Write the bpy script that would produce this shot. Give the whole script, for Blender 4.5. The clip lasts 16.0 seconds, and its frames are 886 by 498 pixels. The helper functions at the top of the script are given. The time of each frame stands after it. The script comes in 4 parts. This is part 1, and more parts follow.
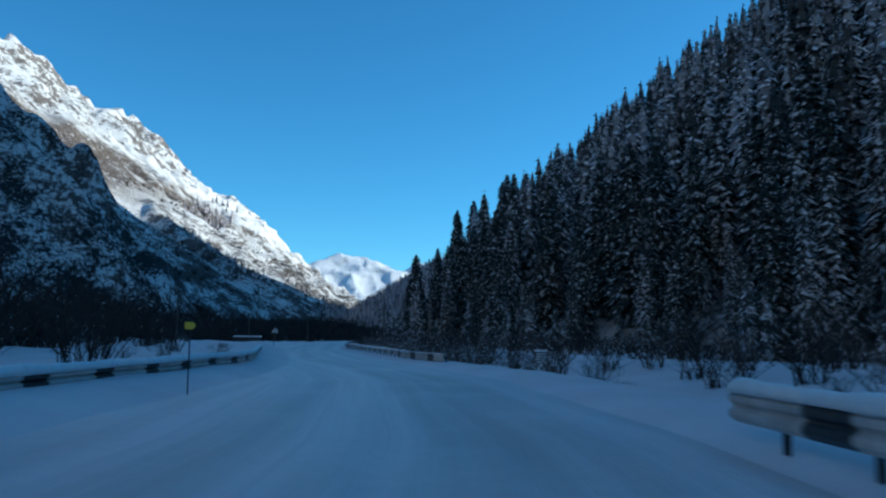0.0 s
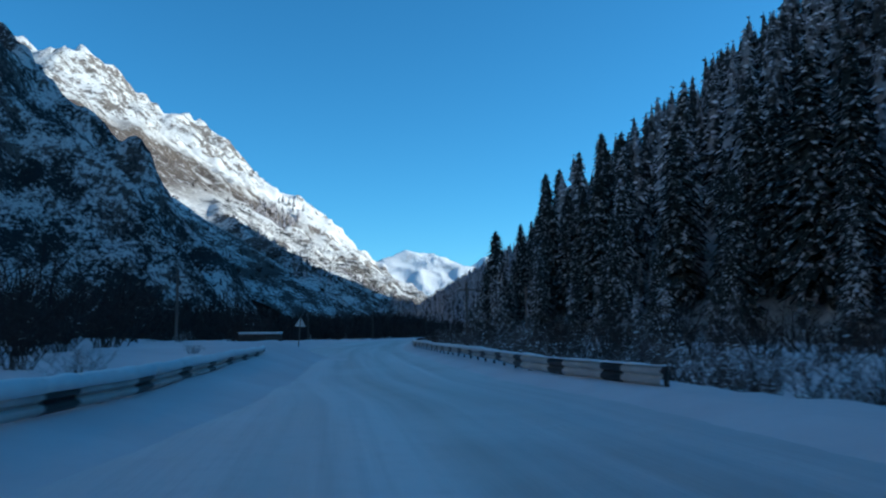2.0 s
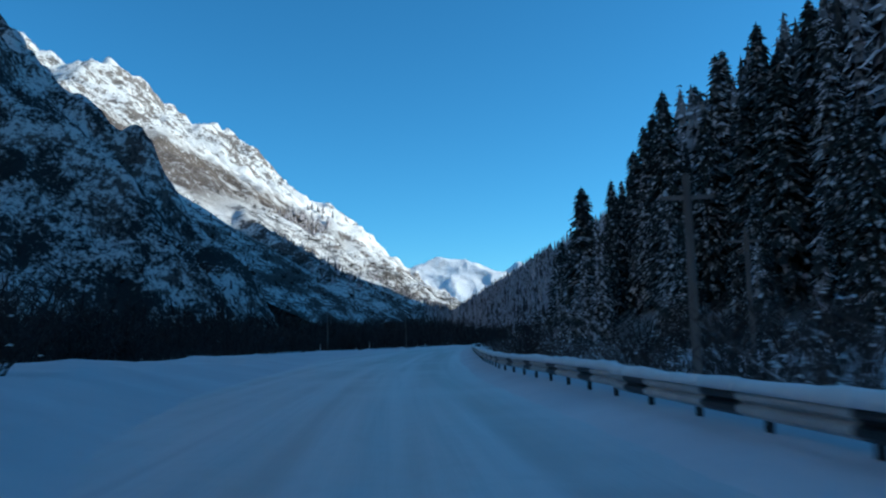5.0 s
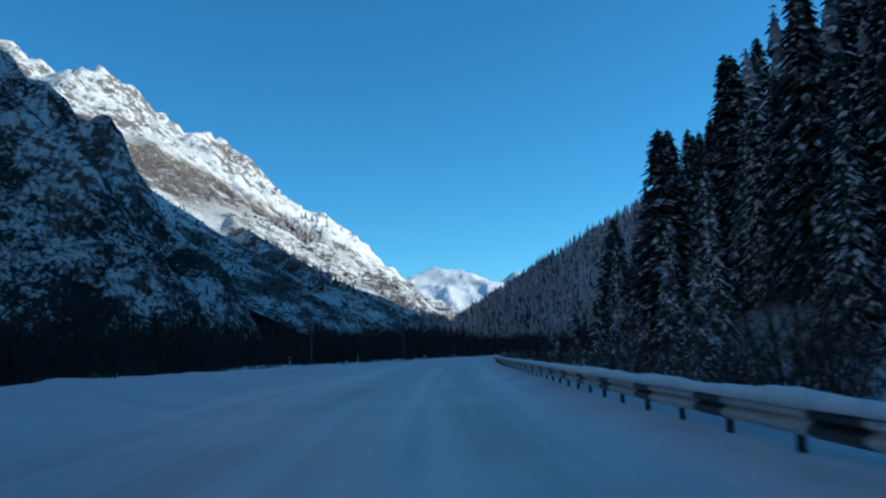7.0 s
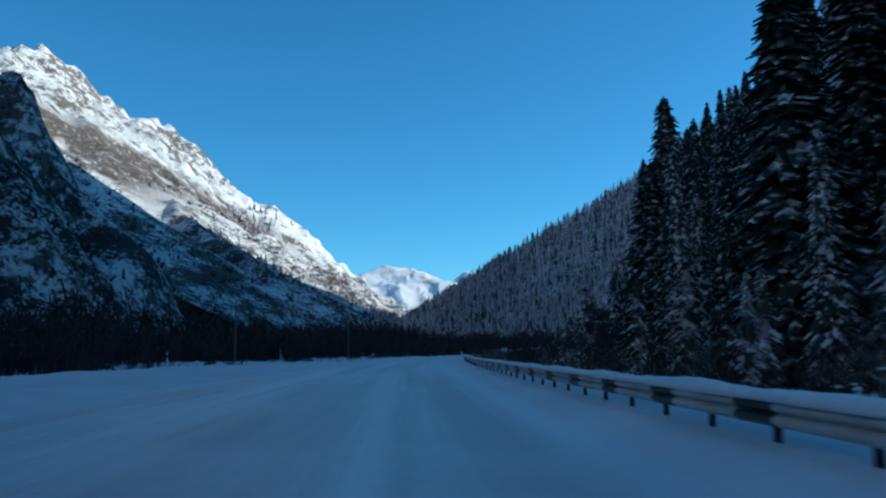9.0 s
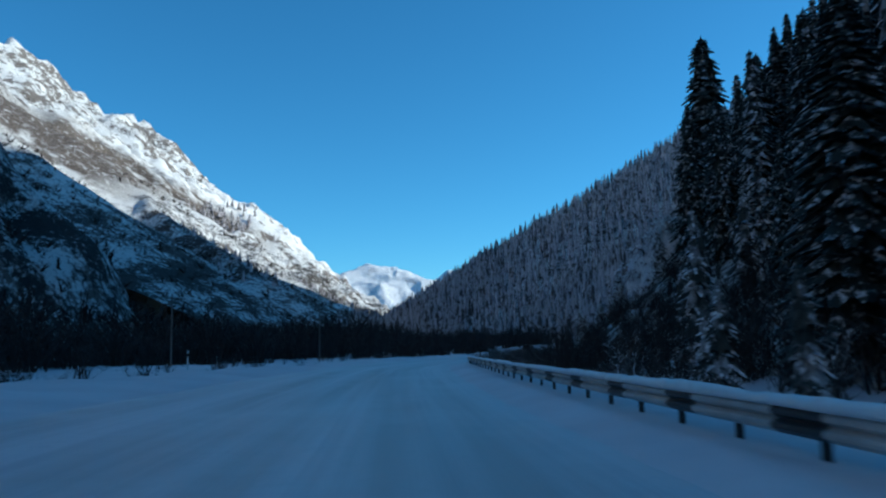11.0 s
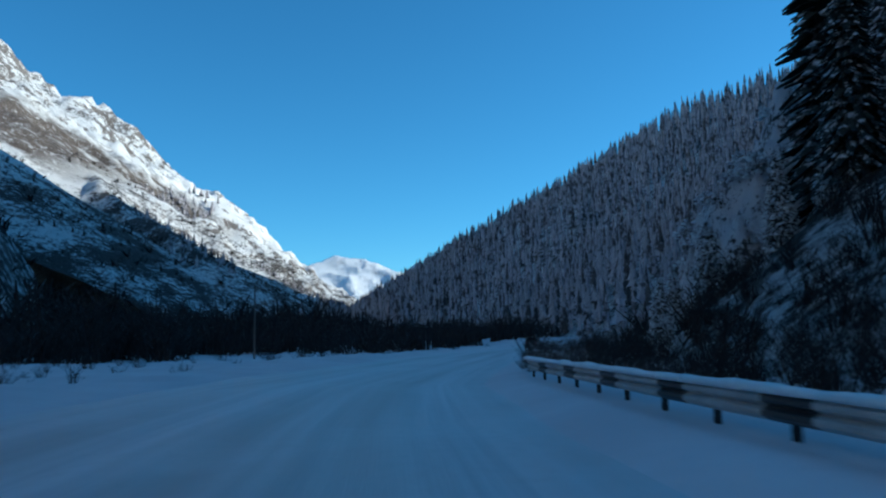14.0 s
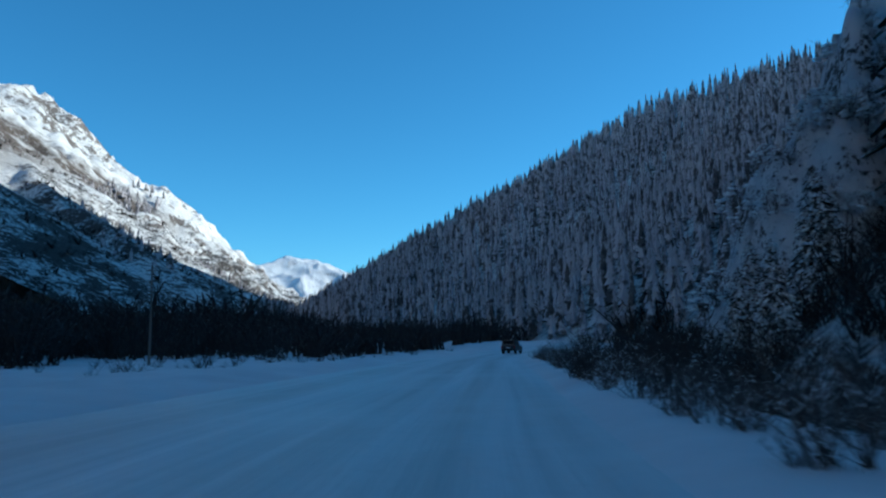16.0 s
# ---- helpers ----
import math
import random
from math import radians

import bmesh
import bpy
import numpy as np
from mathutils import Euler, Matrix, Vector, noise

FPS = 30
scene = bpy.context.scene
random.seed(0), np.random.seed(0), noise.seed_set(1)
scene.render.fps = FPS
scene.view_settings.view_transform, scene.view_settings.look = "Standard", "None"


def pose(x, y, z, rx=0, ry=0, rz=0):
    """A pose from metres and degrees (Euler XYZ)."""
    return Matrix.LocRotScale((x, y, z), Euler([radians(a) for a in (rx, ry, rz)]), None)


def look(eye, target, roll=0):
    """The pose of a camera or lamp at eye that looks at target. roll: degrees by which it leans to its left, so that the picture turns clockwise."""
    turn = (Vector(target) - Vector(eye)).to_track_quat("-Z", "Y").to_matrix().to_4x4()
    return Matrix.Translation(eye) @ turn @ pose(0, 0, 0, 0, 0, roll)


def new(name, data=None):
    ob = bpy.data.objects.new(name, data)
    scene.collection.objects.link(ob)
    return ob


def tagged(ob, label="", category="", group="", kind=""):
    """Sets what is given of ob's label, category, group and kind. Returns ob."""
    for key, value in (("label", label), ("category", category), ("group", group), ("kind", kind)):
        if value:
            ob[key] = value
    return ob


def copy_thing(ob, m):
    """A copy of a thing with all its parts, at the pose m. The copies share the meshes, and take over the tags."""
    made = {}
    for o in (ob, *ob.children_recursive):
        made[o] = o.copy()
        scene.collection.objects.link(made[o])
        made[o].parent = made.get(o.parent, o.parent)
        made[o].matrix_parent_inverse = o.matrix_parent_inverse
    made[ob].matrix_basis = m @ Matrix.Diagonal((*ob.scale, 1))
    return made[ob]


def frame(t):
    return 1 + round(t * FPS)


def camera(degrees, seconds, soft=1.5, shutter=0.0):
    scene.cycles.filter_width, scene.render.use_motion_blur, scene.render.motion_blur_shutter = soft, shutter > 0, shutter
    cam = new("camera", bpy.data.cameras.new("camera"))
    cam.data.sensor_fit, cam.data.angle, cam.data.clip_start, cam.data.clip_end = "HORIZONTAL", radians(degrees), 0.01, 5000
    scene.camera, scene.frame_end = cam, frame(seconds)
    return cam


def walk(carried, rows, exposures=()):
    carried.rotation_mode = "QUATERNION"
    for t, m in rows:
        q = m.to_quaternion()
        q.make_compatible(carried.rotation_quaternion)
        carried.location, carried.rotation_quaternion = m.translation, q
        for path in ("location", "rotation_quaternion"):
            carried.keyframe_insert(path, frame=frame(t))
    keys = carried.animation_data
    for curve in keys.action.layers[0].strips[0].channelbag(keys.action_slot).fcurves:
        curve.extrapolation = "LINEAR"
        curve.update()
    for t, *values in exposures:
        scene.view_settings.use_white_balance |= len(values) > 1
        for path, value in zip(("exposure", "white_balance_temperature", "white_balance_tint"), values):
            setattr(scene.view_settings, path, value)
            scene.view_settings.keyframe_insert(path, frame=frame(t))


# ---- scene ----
KELVIN, TINT = 5050.0, -25.0
cam = camera(58.0, 16.0, soft=2.2, shutter=0.4)
# seconds, x, y, z, yaw, pitch, lean
ROWS = [
    (0.0, -0.00, 0.00, 1.493, 0.00, 6.38, -0.64),
    (0.5, -0.56, 6.66, 1.463, 1.28, 6.67, -0.39),
    (1.0, -1.22, 13.28, 1.427, 2.69, 6.36, -0.29),
    (1.5, -2.02, 19.82, 1.385, 4.01, 6.29, 0.63),
    (2.0, -2.97, 26.30, 1.346, 4.91, 6.05, 0.53),
    (2.5, -3.95, 32.72, 1.313, 5.65, 5.86, 1.18),
    (3.0, -5.00, 39.16, 1.303, 6.12, 6.31, 0.93),
    (3.5, -6.09, 45.60, 1.299, 6.56, 6.45, 1.50),
    (4.0, -7.24, 52.05, 1.290, 6.91, 6.50, 1.43),
    (6.5, -13.29, 84.76, 1.342, 7.79, 7.02, 1.94),
    (7.0, -14.50, 91.20, 1.342, 7.03, 7.36, 1.89),
    (7.5, -15.56, 97.51, 1.335, 6.14, 6.93, 1.77),
    (8.0, -16.48, 103.74, 1.325, 5.15, 7.58, 1.77),
    (8.5, -17.29, 109.91, 1.323, 4.20, 7.44, 1.11),
    (9.0, -18.06, 116.11, 1.325, 3.40, 7.21, 0.72),
    (11.5, -21.16, 148.04, 1.356, 1.98, 7.04, 1.11),
    (12.0, -21.76, 154.37, 1.350, 1.86, 6.87, 0.80),
    (12.5, -22.32, 160.66, 1.341, 1.70, 6.91, 0.84),
    (13.0, -22.82, 166.91, 1.330, 1.20, 6.73, 0.75),
    (13.5, -23.27, 173.11, 1.316, 0.57, 6.78, 1.06),
    (14.0, -23.64, 179.22, 1.305, -0.05, 6.59, 0.96),
    (14.5, -23.94, 185.23, 1.308, -0.66, 6.73, 0.88),
    (15.0, -24.10, 191.14, 1.319, -1.54, 6.71, 0.88),
    (15.5, -24.17, 197.02, 1.328, -2.60, 6.76, 0.14),
    (16.0, -24.20, 202.89, 1.337, -3.49, 6.76, 0.36),
]
walk(cam, [(t, pose(x, y, z, 90 + pitch, lean, yaw)) for t, x, y, z, yaw, pitch, lean in ROWS],
     [(t, stops, KELVIN, TINT) for t, stops in ((0.0, 0.39), (4.0, 0.36), (7.0, 0.29), (12.5, 0.29), (16.0, 0.35))])

# ---- light: low winter sun from the right, behind the ridge; clear blue sky ----
SUN_EL, SUN_AZ = radians(19.5), radians(78.0)   # azimuth clockwise from +y
world = bpy.data.worlds.new("sky")
scene.world = world
world.use_nodes = True
wn = world.node_tree
sky = wn.nodes.new("ShaderNodeTexSky")
sky.sky_type, sky.sun_disc = "NISHITA", False
sky.sun_elevation, sky.sun_rotation = SUN_EL, SUN_AZ
sky.altitude, sky.air_density, sky.dust_density, sky.ozone_density = 1800, 1.0, 0.5, 4.8
bg = wn.nodes["Background"]
deep = wn.nodes.new("ShaderNodeHueSaturation")
deep.inputs["Saturation"].default_value = 1.05
wn.links.new(sky.outputs[0], deep.inputs["Color"])
wn.links.new(deep.outputs[0], bg.inputs[0])
bg.inputs[1].default_value = 0.13
to_sun = Vector((math.sin(SUN_AZ) * math.cos(SUN_EL), math.cos(SUN_AZ) * math.cos(SUN_EL), math.sin(SUN_EL)))
sun = new("sun", bpy.data.lights.new("sun", "SUN"))
sun.data.energy, sun.data.angle, sun.data.color = 5.0, radians(0.5), (1.0, 0.74, 0.66)
sun.matrix_world = look((0, 0, 0), tuple(-to_sun))


# ---- materials ----
def material(name, rough=0.8, metal=0.0):
    m = bpy.data.materials.new(name)
    m.use_nodes = True
    b = m.node_tree.nodes["Principled BSDF"]
    b.inputs["Roughness"].default_value, b.inputs["Metallic"].default_value = rough, metal
    return m, m.node_tree, b


def node(nt, kind, **props):
    n = nt.nodes.new(kind)
    for k, v in props.items():
        n.inputs[k.replace("_", " ")].default_value = v
    return n


def noise_at(nt, scale, detail=4.0, rough=0.55, stretch=None, obj=True, course=None):
    n = node(nt, "ShaderNodeTexNoise", Scale=scale, Detail=detail, Roughness=rough)
    tc = nt.nodes.new("ShaderNodeNewGeometry" if not obj else "ShaderNodeTexCoord")
    src = tc.outputs["Position" if not obj else "Object"]
    if course:
        at = nt.nodes.new("ShaderNodeAttribute")
        at.attribute_name = course
        src = at.outputs["Vector"]
    if stretch:
        mp = nt.nodes.new("ShaderNodeMapping")
        mp.inputs["Scale"].default_value = stretch
        nt.links.new(src, mp.inputs[0])
        src = mp.outputs[0]
    nt.links.new(src, n.inputs["Vector"])
    return n.outputs[0]


def ramp(nt, src, lo, hi, a=0.0, b=1.0):
    r = nt.nodes.new("ShaderNodeMapRange")
    r.clamp = True
    for i, v in enumerate((lo, hi, a, b)):
        r.inputs[i + 1].default_value = v
    nt.links.new(src, r.inputs[0])
    return r.outputs[0]


def mix(nt, fac, a, b):
    m = nt.nodes.new("ShaderNodeMix")
    m.data_type = "RGBA"
    for sock, v in ((m.inputs[0], fac), (m.inputs[6], a), (m.inputs[7], b)):
        if isinstance(v, (int, float)):
            sock.default_value = v
        elif isinstance(v, tuple):
            sock.default_value = (*v, 1)
        else:
            nt.links.new(v, sock)
    return m.outputs[2]


def maths(nt, op, a, b=0.0):
    m = nt.nodes.new("ShaderNodeMath")
    m.operation = op
    for sock, v in zip(m.inputs, (a, b)):
        if isinstance(v, (int, float)):
            sock.default_value = v
        else:
            nt.links.new(v, sock)
    return m.outputs[0]


def normal_z(nt):
    g = nt.nodes.new("ShaderNodeNewGeometry")
    s = nt.nodes.new("ShaderNodeSeparateXYZ")
    nt.links.new(g.outputs["Normal"], s.inputs[0])
    return s.outputs[2]


def bump(nt, b, height, strength, dist):
    n = node(nt, "ShaderNodeBump", Strength=strength, Distance=dist)
    nt.links.new(height, n.inputs["Height"])
    nt.links.new(n.outputs[0], b.inputs["Normal"])


def two_tone(name, a, c, scale, rough=0.85, lo=0.35, hi=0.65, bump_d=0.0, metal=0.0, stretch=None, fine=None):
    m, nt, b = material(name, rough, metal)
    n = noise_at(nt, scale, stretch=stretch)
    col = mix(nt, ramp(nt, n, lo, hi), a, c)
    if fine:
        col = mix(nt, ramp(nt, noise_at(nt, fine), 0.3, 0.7, 0.0, 0.35), col, tuple(v * 0.55 for v in a))
    nt.links.new(col, b.inputs["Base Color"])
    if bump_d:
        bump(nt, b, noise_at(nt, scale * 4), 0.6, bump_d)
    return m


def snow_material(name, a, c, scale, fine, depth):
    m, nt, b = material(name, 0.75)
    col = mix(nt, ramp(nt, noise_at(nt, scale), 0.35, 0.68), a, c)
    col = mix(nt, ramp(nt, noise_at(nt, fine, 6), 0.5, 0.75, 0.0, 0.25), col, tuple(v * 0.78 for v in c))
    nt.links.new(col, b.inputs["Base Color"])
    h = maths(nt, "ADD", noise_at(nt, scale * 3), maths(nt, "MULTIPLY", noise_at(nt, fine * 3), 0.3))
    bump(nt, b, h, 0.5, depth)
    return m


def slope_material(name, snow, rock, rock2, shrub, steep, patch, shrub_lo, shrub_hi, scale=1.0, crag=0.0, band=False):
    """Snow on the gentler faces, rock on the steep ones, low dark scrub in patches."""
    m, nt, b = material(name, 0.85)
    nz = normal_z(nt)
    n1, n2 = noise_at(nt, 0.02 * scale, 8, 0.65), noise_at(nt, 0.12 * scale, 8, 0.7)
    n3 = noise_at(nt, 0.25 * scale, 6, 0.7)
    stone = mix(nt, ramp(nt, n2, 0.35, 0.65), rock, rock2)
    bare = maths(nt, "ADD", maths(nt, "SUBTRACT", steep, nz), maths(nt, "MULTIPLY", maths(nt, "SUBTRACT", n2, 0.5), patch))
    if crag:
        wide = noise_at(nt, 0.006 * scale, 4, 0.6)
        bare = maths(nt, "ADD", bare, maths(nt, "MULTIPLY", maths(nt, "SUBTRACT", wide, 0.5), crag))
        bare = maths(nt, "ADD", bare, maths(nt, "MULTIPLY", maths(nt, "SUBTRACT", noise_at(nt, 0.035 * scale, 7, 0.65), 0.5), patch * 1.3))
    spots = maths(nt, "ADD", maths(nt, "MULTIPLY", n1, 0.6), maths(nt, "MULTIPLY", n3, 0.5))
    if band:
        # a belt of brown brush that climbs the face aslant, between two clean snowfields
        g = nt.nodes.new("ShaderNodeNewGeometry")
        sep = nt.nodes.new("ShaderNodeSeparateXYZ")
        nt.links.new(g.outputs["Position"], sep.inputs[0])
        level = maths(nt, "ADD", sep.outputs[2], maths(nt, "MULTIPLY", sep.outputs[0], 0.65))
        level = maths(nt, "ADD", level, maths(nt, "MULTIPLY", maths(nt, "SUBTRACT", n1, 0.5), 60.0))
        along_x = maths(nt, "MULTIPLY", ramp(nt, sep.outputs[0], -600, -540), ramp(nt, sep.outputs[0], -370, -320, 1.0, 0.0))
        fields = maths(nt, "MULTIPLY", ramp(nt, level, -135, -115), ramp(nt, level, -25, 0, 1.0, 0.0))
        fields = maths(nt, "MULTIPLY", fields, along_x)
        bare = maths(nt, "SUBTRACT", bare, maths(nt, "MULTIPLY", fields, 0.4))
        spots = maths(nt, "SUBTRACT", spots, maths(nt, "MULTIPLY", fields, 0.12))
        spots = maths(nt, "ADD", spots, ramp(nt, sep.outputs[2], 50, 190, 0.11, 0.0))
    col = mix(nt, ramp(nt, bare, -0.05, 0.07), snow, stone)
    col = mix(nt, ramp(nt, spots, shrub_lo, shrub_hi), col, shrub)
    if band:
        brush = maths(nt, "MULTIPLY", ramp(nt, level, -84, -76), ramp(nt, level, -52, -38, 1.0, 0.0))
        brush = maths(nt, "MULTIPLY", maths(nt, "MULTIPLY", brush, along_x), ramp(nt, noise_at(nt, 0.09, 6, 0.75, (1.6, 1.6, 0.4)), 0.32, 0.46))
        col = mix(nt, brush, col, mix(nt, ramp(nt, n3, 0.35, 0.65), (0.075, 0.057, 0.046), (0.19, 0.15, 0.122)))
    nt.links.new(col, b.inputs["Base Color"])
    bump(nt, b, maths(nt, "ADD", n2, maths(nt, "MULTIPLY", n3, 0.4)), 1.0, 7.0 / scale)
    return m


def tree_material(name, green, green2, snow, amount, scale=1.6, obj=True, steep=(0.05, 0.55), stand=0.0):
    """Needles, with frost and snow lying on what faces up."""
    m, nt, b = material(name, 0.85)
    col = mix(nt, ramp(nt, noise_at(nt, scale * 1.5, obj=obj), 0.3, 0.7), green, green2)
    up = ramp(nt, normal_z(nt), *steep)
    lie = noise_at(nt, scale, 3, 0.6, obj=obj)
    if stand:
        # one tree more frosted than its neighbour
        wide = noise_at(nt, stand, 2, 0.5, (1.0, 1.0, 0.15), obj)
        lie = maths(nt, "ADD", lie, maths(nt, "MULTIPLY", maths(nt, "SUBTRACT", wide, 0.5), 0.7))
    lie = ramp(nt, lie, 0.62 - amount, 0.74 - amount)
    col = mix(nt, maths(nt, "MULTIPLY", up, lie), col, snow)
    nt.links.new(col, b.inputs["Base Color"])
    return m


SNOW = (0.88, 0.86, 0.84)
ROAD, rt, rb = material("packed_snow", 0.5)
lane = lambda scale, detail, stretch: noise_at(rt, scale, detail, 0.6, stretch, course="lane")
col = mix(rt, ramp(rt, lane(1.0, 3, (0.55, 0.012, 0.0)), 0.38, 0.62), (0.51, 0.43, 0.40), (0.75, 0.66, 0.65))
col = mix(rt, ramp(rt, lane(1.0, 5, (2.2, 0.03, 0.0)), 0.48, 0.70, 0.0, 0.55), col, (0.47, 0.40, 0.39))
col = mix(rt, ramp(rt, noise_at(rt, 0.18, 5), 0.48, 0.72, 0.0, 0.6), col, (0.75, 0.67, 0.65))
col = mix(rt, ramp(rt, noise_at(rt, 3.0, 6), 0.5, 0.8, 0.0, 0.3), col, (0.46, 0.39, 0.36))
verge = rt.nodes.new("ShaderNodeAttribute")
verge.attribute_name = "lane"
split = rt.nodes.new("ShaderNodeSeparateXYZ")
rt.links.new(verge.outputs["Vector"], split.inputs[0])
fade = maths(rt, "ADD", split.outputs[2], maths(rt, "MULTIPLY", maths(rt, "SUBTRACT", noise_at(rt, 0.6, 5), 0.5), 1.6))
col = mix(rt, ramp(rt, fade, 0.0, 1.3, 1.0, 0.0), col, mix(rt, ramp(rt, noise_at(rt, 0.25), 0.35, 0.68), (0.67, 0.59, 0.57), (0.75, 0.68, 0.67)))
rt.links.new(col, rb.inputs["Base Color"])
bump(rt, rb, maths(rt, "ADD", lane(1.0, 4, (5.0, 0.15, 0.0)), maths(rt, "MULTIPLY", noise_at(rt, 9.0), 0.5)), 0.6, 0.03)
GROUND = snow_material("fresh_snow", (0.70, 0.60, 0.59), (0.80, 0.71, 0.70), 0.25, 3.0, 0.05)
CAP = snow_material("settled_snow", (0.80, 0.80, 0.80), (0.88, 0.88, 0.88), 3.0, 20.0, 0.01)
CLIFF = slope_material("sunlit_mountain", SNOW, (0.11, 0.09, 0.078), (0.27, 0.235, 0.21), (0.06, 0.05, 0.043), 0.69, 1.5, 0.60, 0.67, 1.6, 0.6, True)
SPUR = slope_material("scrubby_slope", SNOW, (0.06, 0.05, 0.044), (0.17, 0.145, 0.128), (0.022, 0.022, 0.022), 0.50, 1.2, 0.51, 0.58, 2.6)
CRAGROCK = slope_material("snowy_crag", (0.78, 0.74, 0.74), (0.03, 0.026, 0.024), (0.085, 0.072, 0.065), (0.02, 0.017, 0.015), 0.24, 1.3, 0.60, 0.66, 14.0)
FORESTFLOOR = slope_material("forest_floor", SNOW, (0.08, 0.07, 0.06), (0.16, 0.14, 0.12), (0.03, 0.028, 0.024), 0.6, 0.6, 0.52, 0.62, 2.5)
PEAK = slope_material("snow_peak", (0.86, 0.87, 0.9), (0.22, 0.2, 0.19), (0.34, 0.31, 0.29), (0.2, 0.19, 0.19), 0.60, 0.5, 0.72, 0.8, 0.5)
SPRUCE = tree_material("spruce_needles", (0.024, 0.027, 0.022), (0.055, 0.052, 0.045), (0.76, 0.72, 0.72), 0.15, 1.3)
DARKSPRUCE = tree_material("dark_spruce_needles", (0.014, 0.018, 0.014), (0.035, 0.036, 0.028), (0.74, 0.70, 0.70), 0.09, 1.5)
SNOWSPRUCE = tree_material("snow_laden_needles", (0.03, 0.026, 0.022), (0.07, 0.058, 0.05), (0.86, 0.83, 0.83), 0.17, 1.7, steep=(-0.1, 0.4))
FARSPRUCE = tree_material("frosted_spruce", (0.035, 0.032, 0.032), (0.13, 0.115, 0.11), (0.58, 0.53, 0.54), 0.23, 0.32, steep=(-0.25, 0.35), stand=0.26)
FORESTSPRUCE = tree_material("snow_dusted_spruce", (0.022, 0.023, 0.021), (0.065, 0.058, 0.052), (0.80, 0.75, 0.75), 0.19, 0.9, steep=(0.0, 0.5), stand=0.10)
BARK = two_tone("bark", (0.05, 0.036, 0.028), (0.11, 0.085, 0.07), 6.0, bump_d=0.01, stretch=(1, 1, 0.25))
TWIG = tree_material("twigs", (0.018, 0.012, 0.010), (0.040, 0.027, 0.022), (0.5, 0.5, 0.52), 0.0, 3.0)
FROSTTWIG = tree_material("frosted_twigs", (0.05, 0.036, 0.03), (0.1, 0.08, 0.07), (0.82, 0.78, 0.78), 0.13, 2.0, steep=(0.0, 0.6))
WHITEPAINT = two_tone("white_rail_paint", (0.50, 0.46, 0.42), (0.66, 0.62, 0.58), 1.5, 0.6, fine=12.0)
BLACKPAINT = two_tone("black_rail_paint", (0.012, 0.012, 0.013), (0.03, 0.03, 0.03), 2.0, 0.5)
STEEL = two_tone("galvanised_steel", (0.30, 0.31, 0.32), (0.42, 0.43, 0.44), 8.0, 0.5, metal=0.6)
CONCRETE = two_tone("concrete", (0.035, 0.029, 0.025), (0.08, 0.068, 0.06), 1.5, 0.9, bump_d=0.02, fine=9.0)
WOOD = two_tone("grey_pole_wood", (0.12, 0.10, 0.085), (0.2, 0.17, 0.15), 3.0, 0.9, stretch=(1, 1, 0.1))
YELLOW = two_tone("yellow_sign_paint", (0.55, 0.42, 0.02), (0.62, 0.5, 0.05), 3.0, 0.5)
SIGNBACK = two_tone("sign_back_metal", (0.5, 0.5, 0.5), (0.68, 0.68, 0.68), 4.0, 0.5, metal=0.1)
CARPAINT = two_tone("dark_car_paint", (0.02, 0.02, 0.024), (0.03, 0.03, 0.034), 2.0, 0.3)
CARGLASS = two_tone("tinted_glass", (0.01, 0.012, 0.014), (0.015, 0.017, 0.02), 2.0, 0.08)
RUBBER = two_tone("rubber", (0.012, 0.012, 0.012), (0.025, 0.025, 0.025), 6.0, 0.8)
REDLENS = two_tone("red_lens", (0.25, 0.01, 0.01), (0.3, 0.015, 0.012), 6.0, 0.2)
WHITEPOST = two_tone("white_post_paint", (0.6, 0.6, 0.6), (0.72, 0.72, 0.7), 5.0, 0.6)


# ---- small tools ----
def hashed(i, j, seed):
    h = np.sin(i * 127.1 + j * 311.7 + seed * 74.7) * 43758.5453
    return h - np.floor(h)


def vnoise(x, y, seed=0):
    i, j = np.floor(x), np.floor(y)
    u, v = x - i, y - j
    u, v = u * u * (3 - 2 * u), v * v * (3 - 2 * v)
    a, b = hashed(i, j, seed), hashed(i + 1, j, seed)
    c, d = hashed(i, j + 1, seed), hashed(i + 1, j + 1, seed)
    return a + (b - a) * u + (c - a) * v + (a - b - c + d) * u * v - 0.5


def fbm(x, y, size, octaves=5, gain=0.5, seed=0):
    s, a, t = 1.0 / size, 1.0, 0.0
    for k in range(octaves):
        t = t + a * vnoise(x * s + 17.3 * k, y * s - 9.1 * k, seed + k)
        s, a = s * 2.03, a * gain
    return t


def ridged(x, y, size, octaves=5, gain=0.5, seed=0):
    s, a, t = 1.0 / size, 1.0, 0.0
    for k in range(octaves):
        t = t + a * (0.5 - 2.0 * np.abs(vnoise(x * s + 7.7 * k, y * s + 3.1 * k, seed + k)))
        s, a = s * 2.03, a * gain
    return t


def crest(x, y, pts, slope):
    """Height of a ridge with straight flanks below the crest line through pts."""
    best = np.full(np.shape(x), -1e4)
    for (x0, y0, z0), (x1, y1, z1) in zip(pts, pts[1:]):
        dx, dy = x1 - x0, y1 - y0
        u = np.clip(((x - x0) * dx + (y - y0) * dy) / (dx * dx + dy * dy), 0, 1)
        d = np.hypot(x - x0 - u * dx, y - y0 - u * dy)
        best = np.maximum(best, z0 + u * (z1 - z0) - slope * d)
    return best


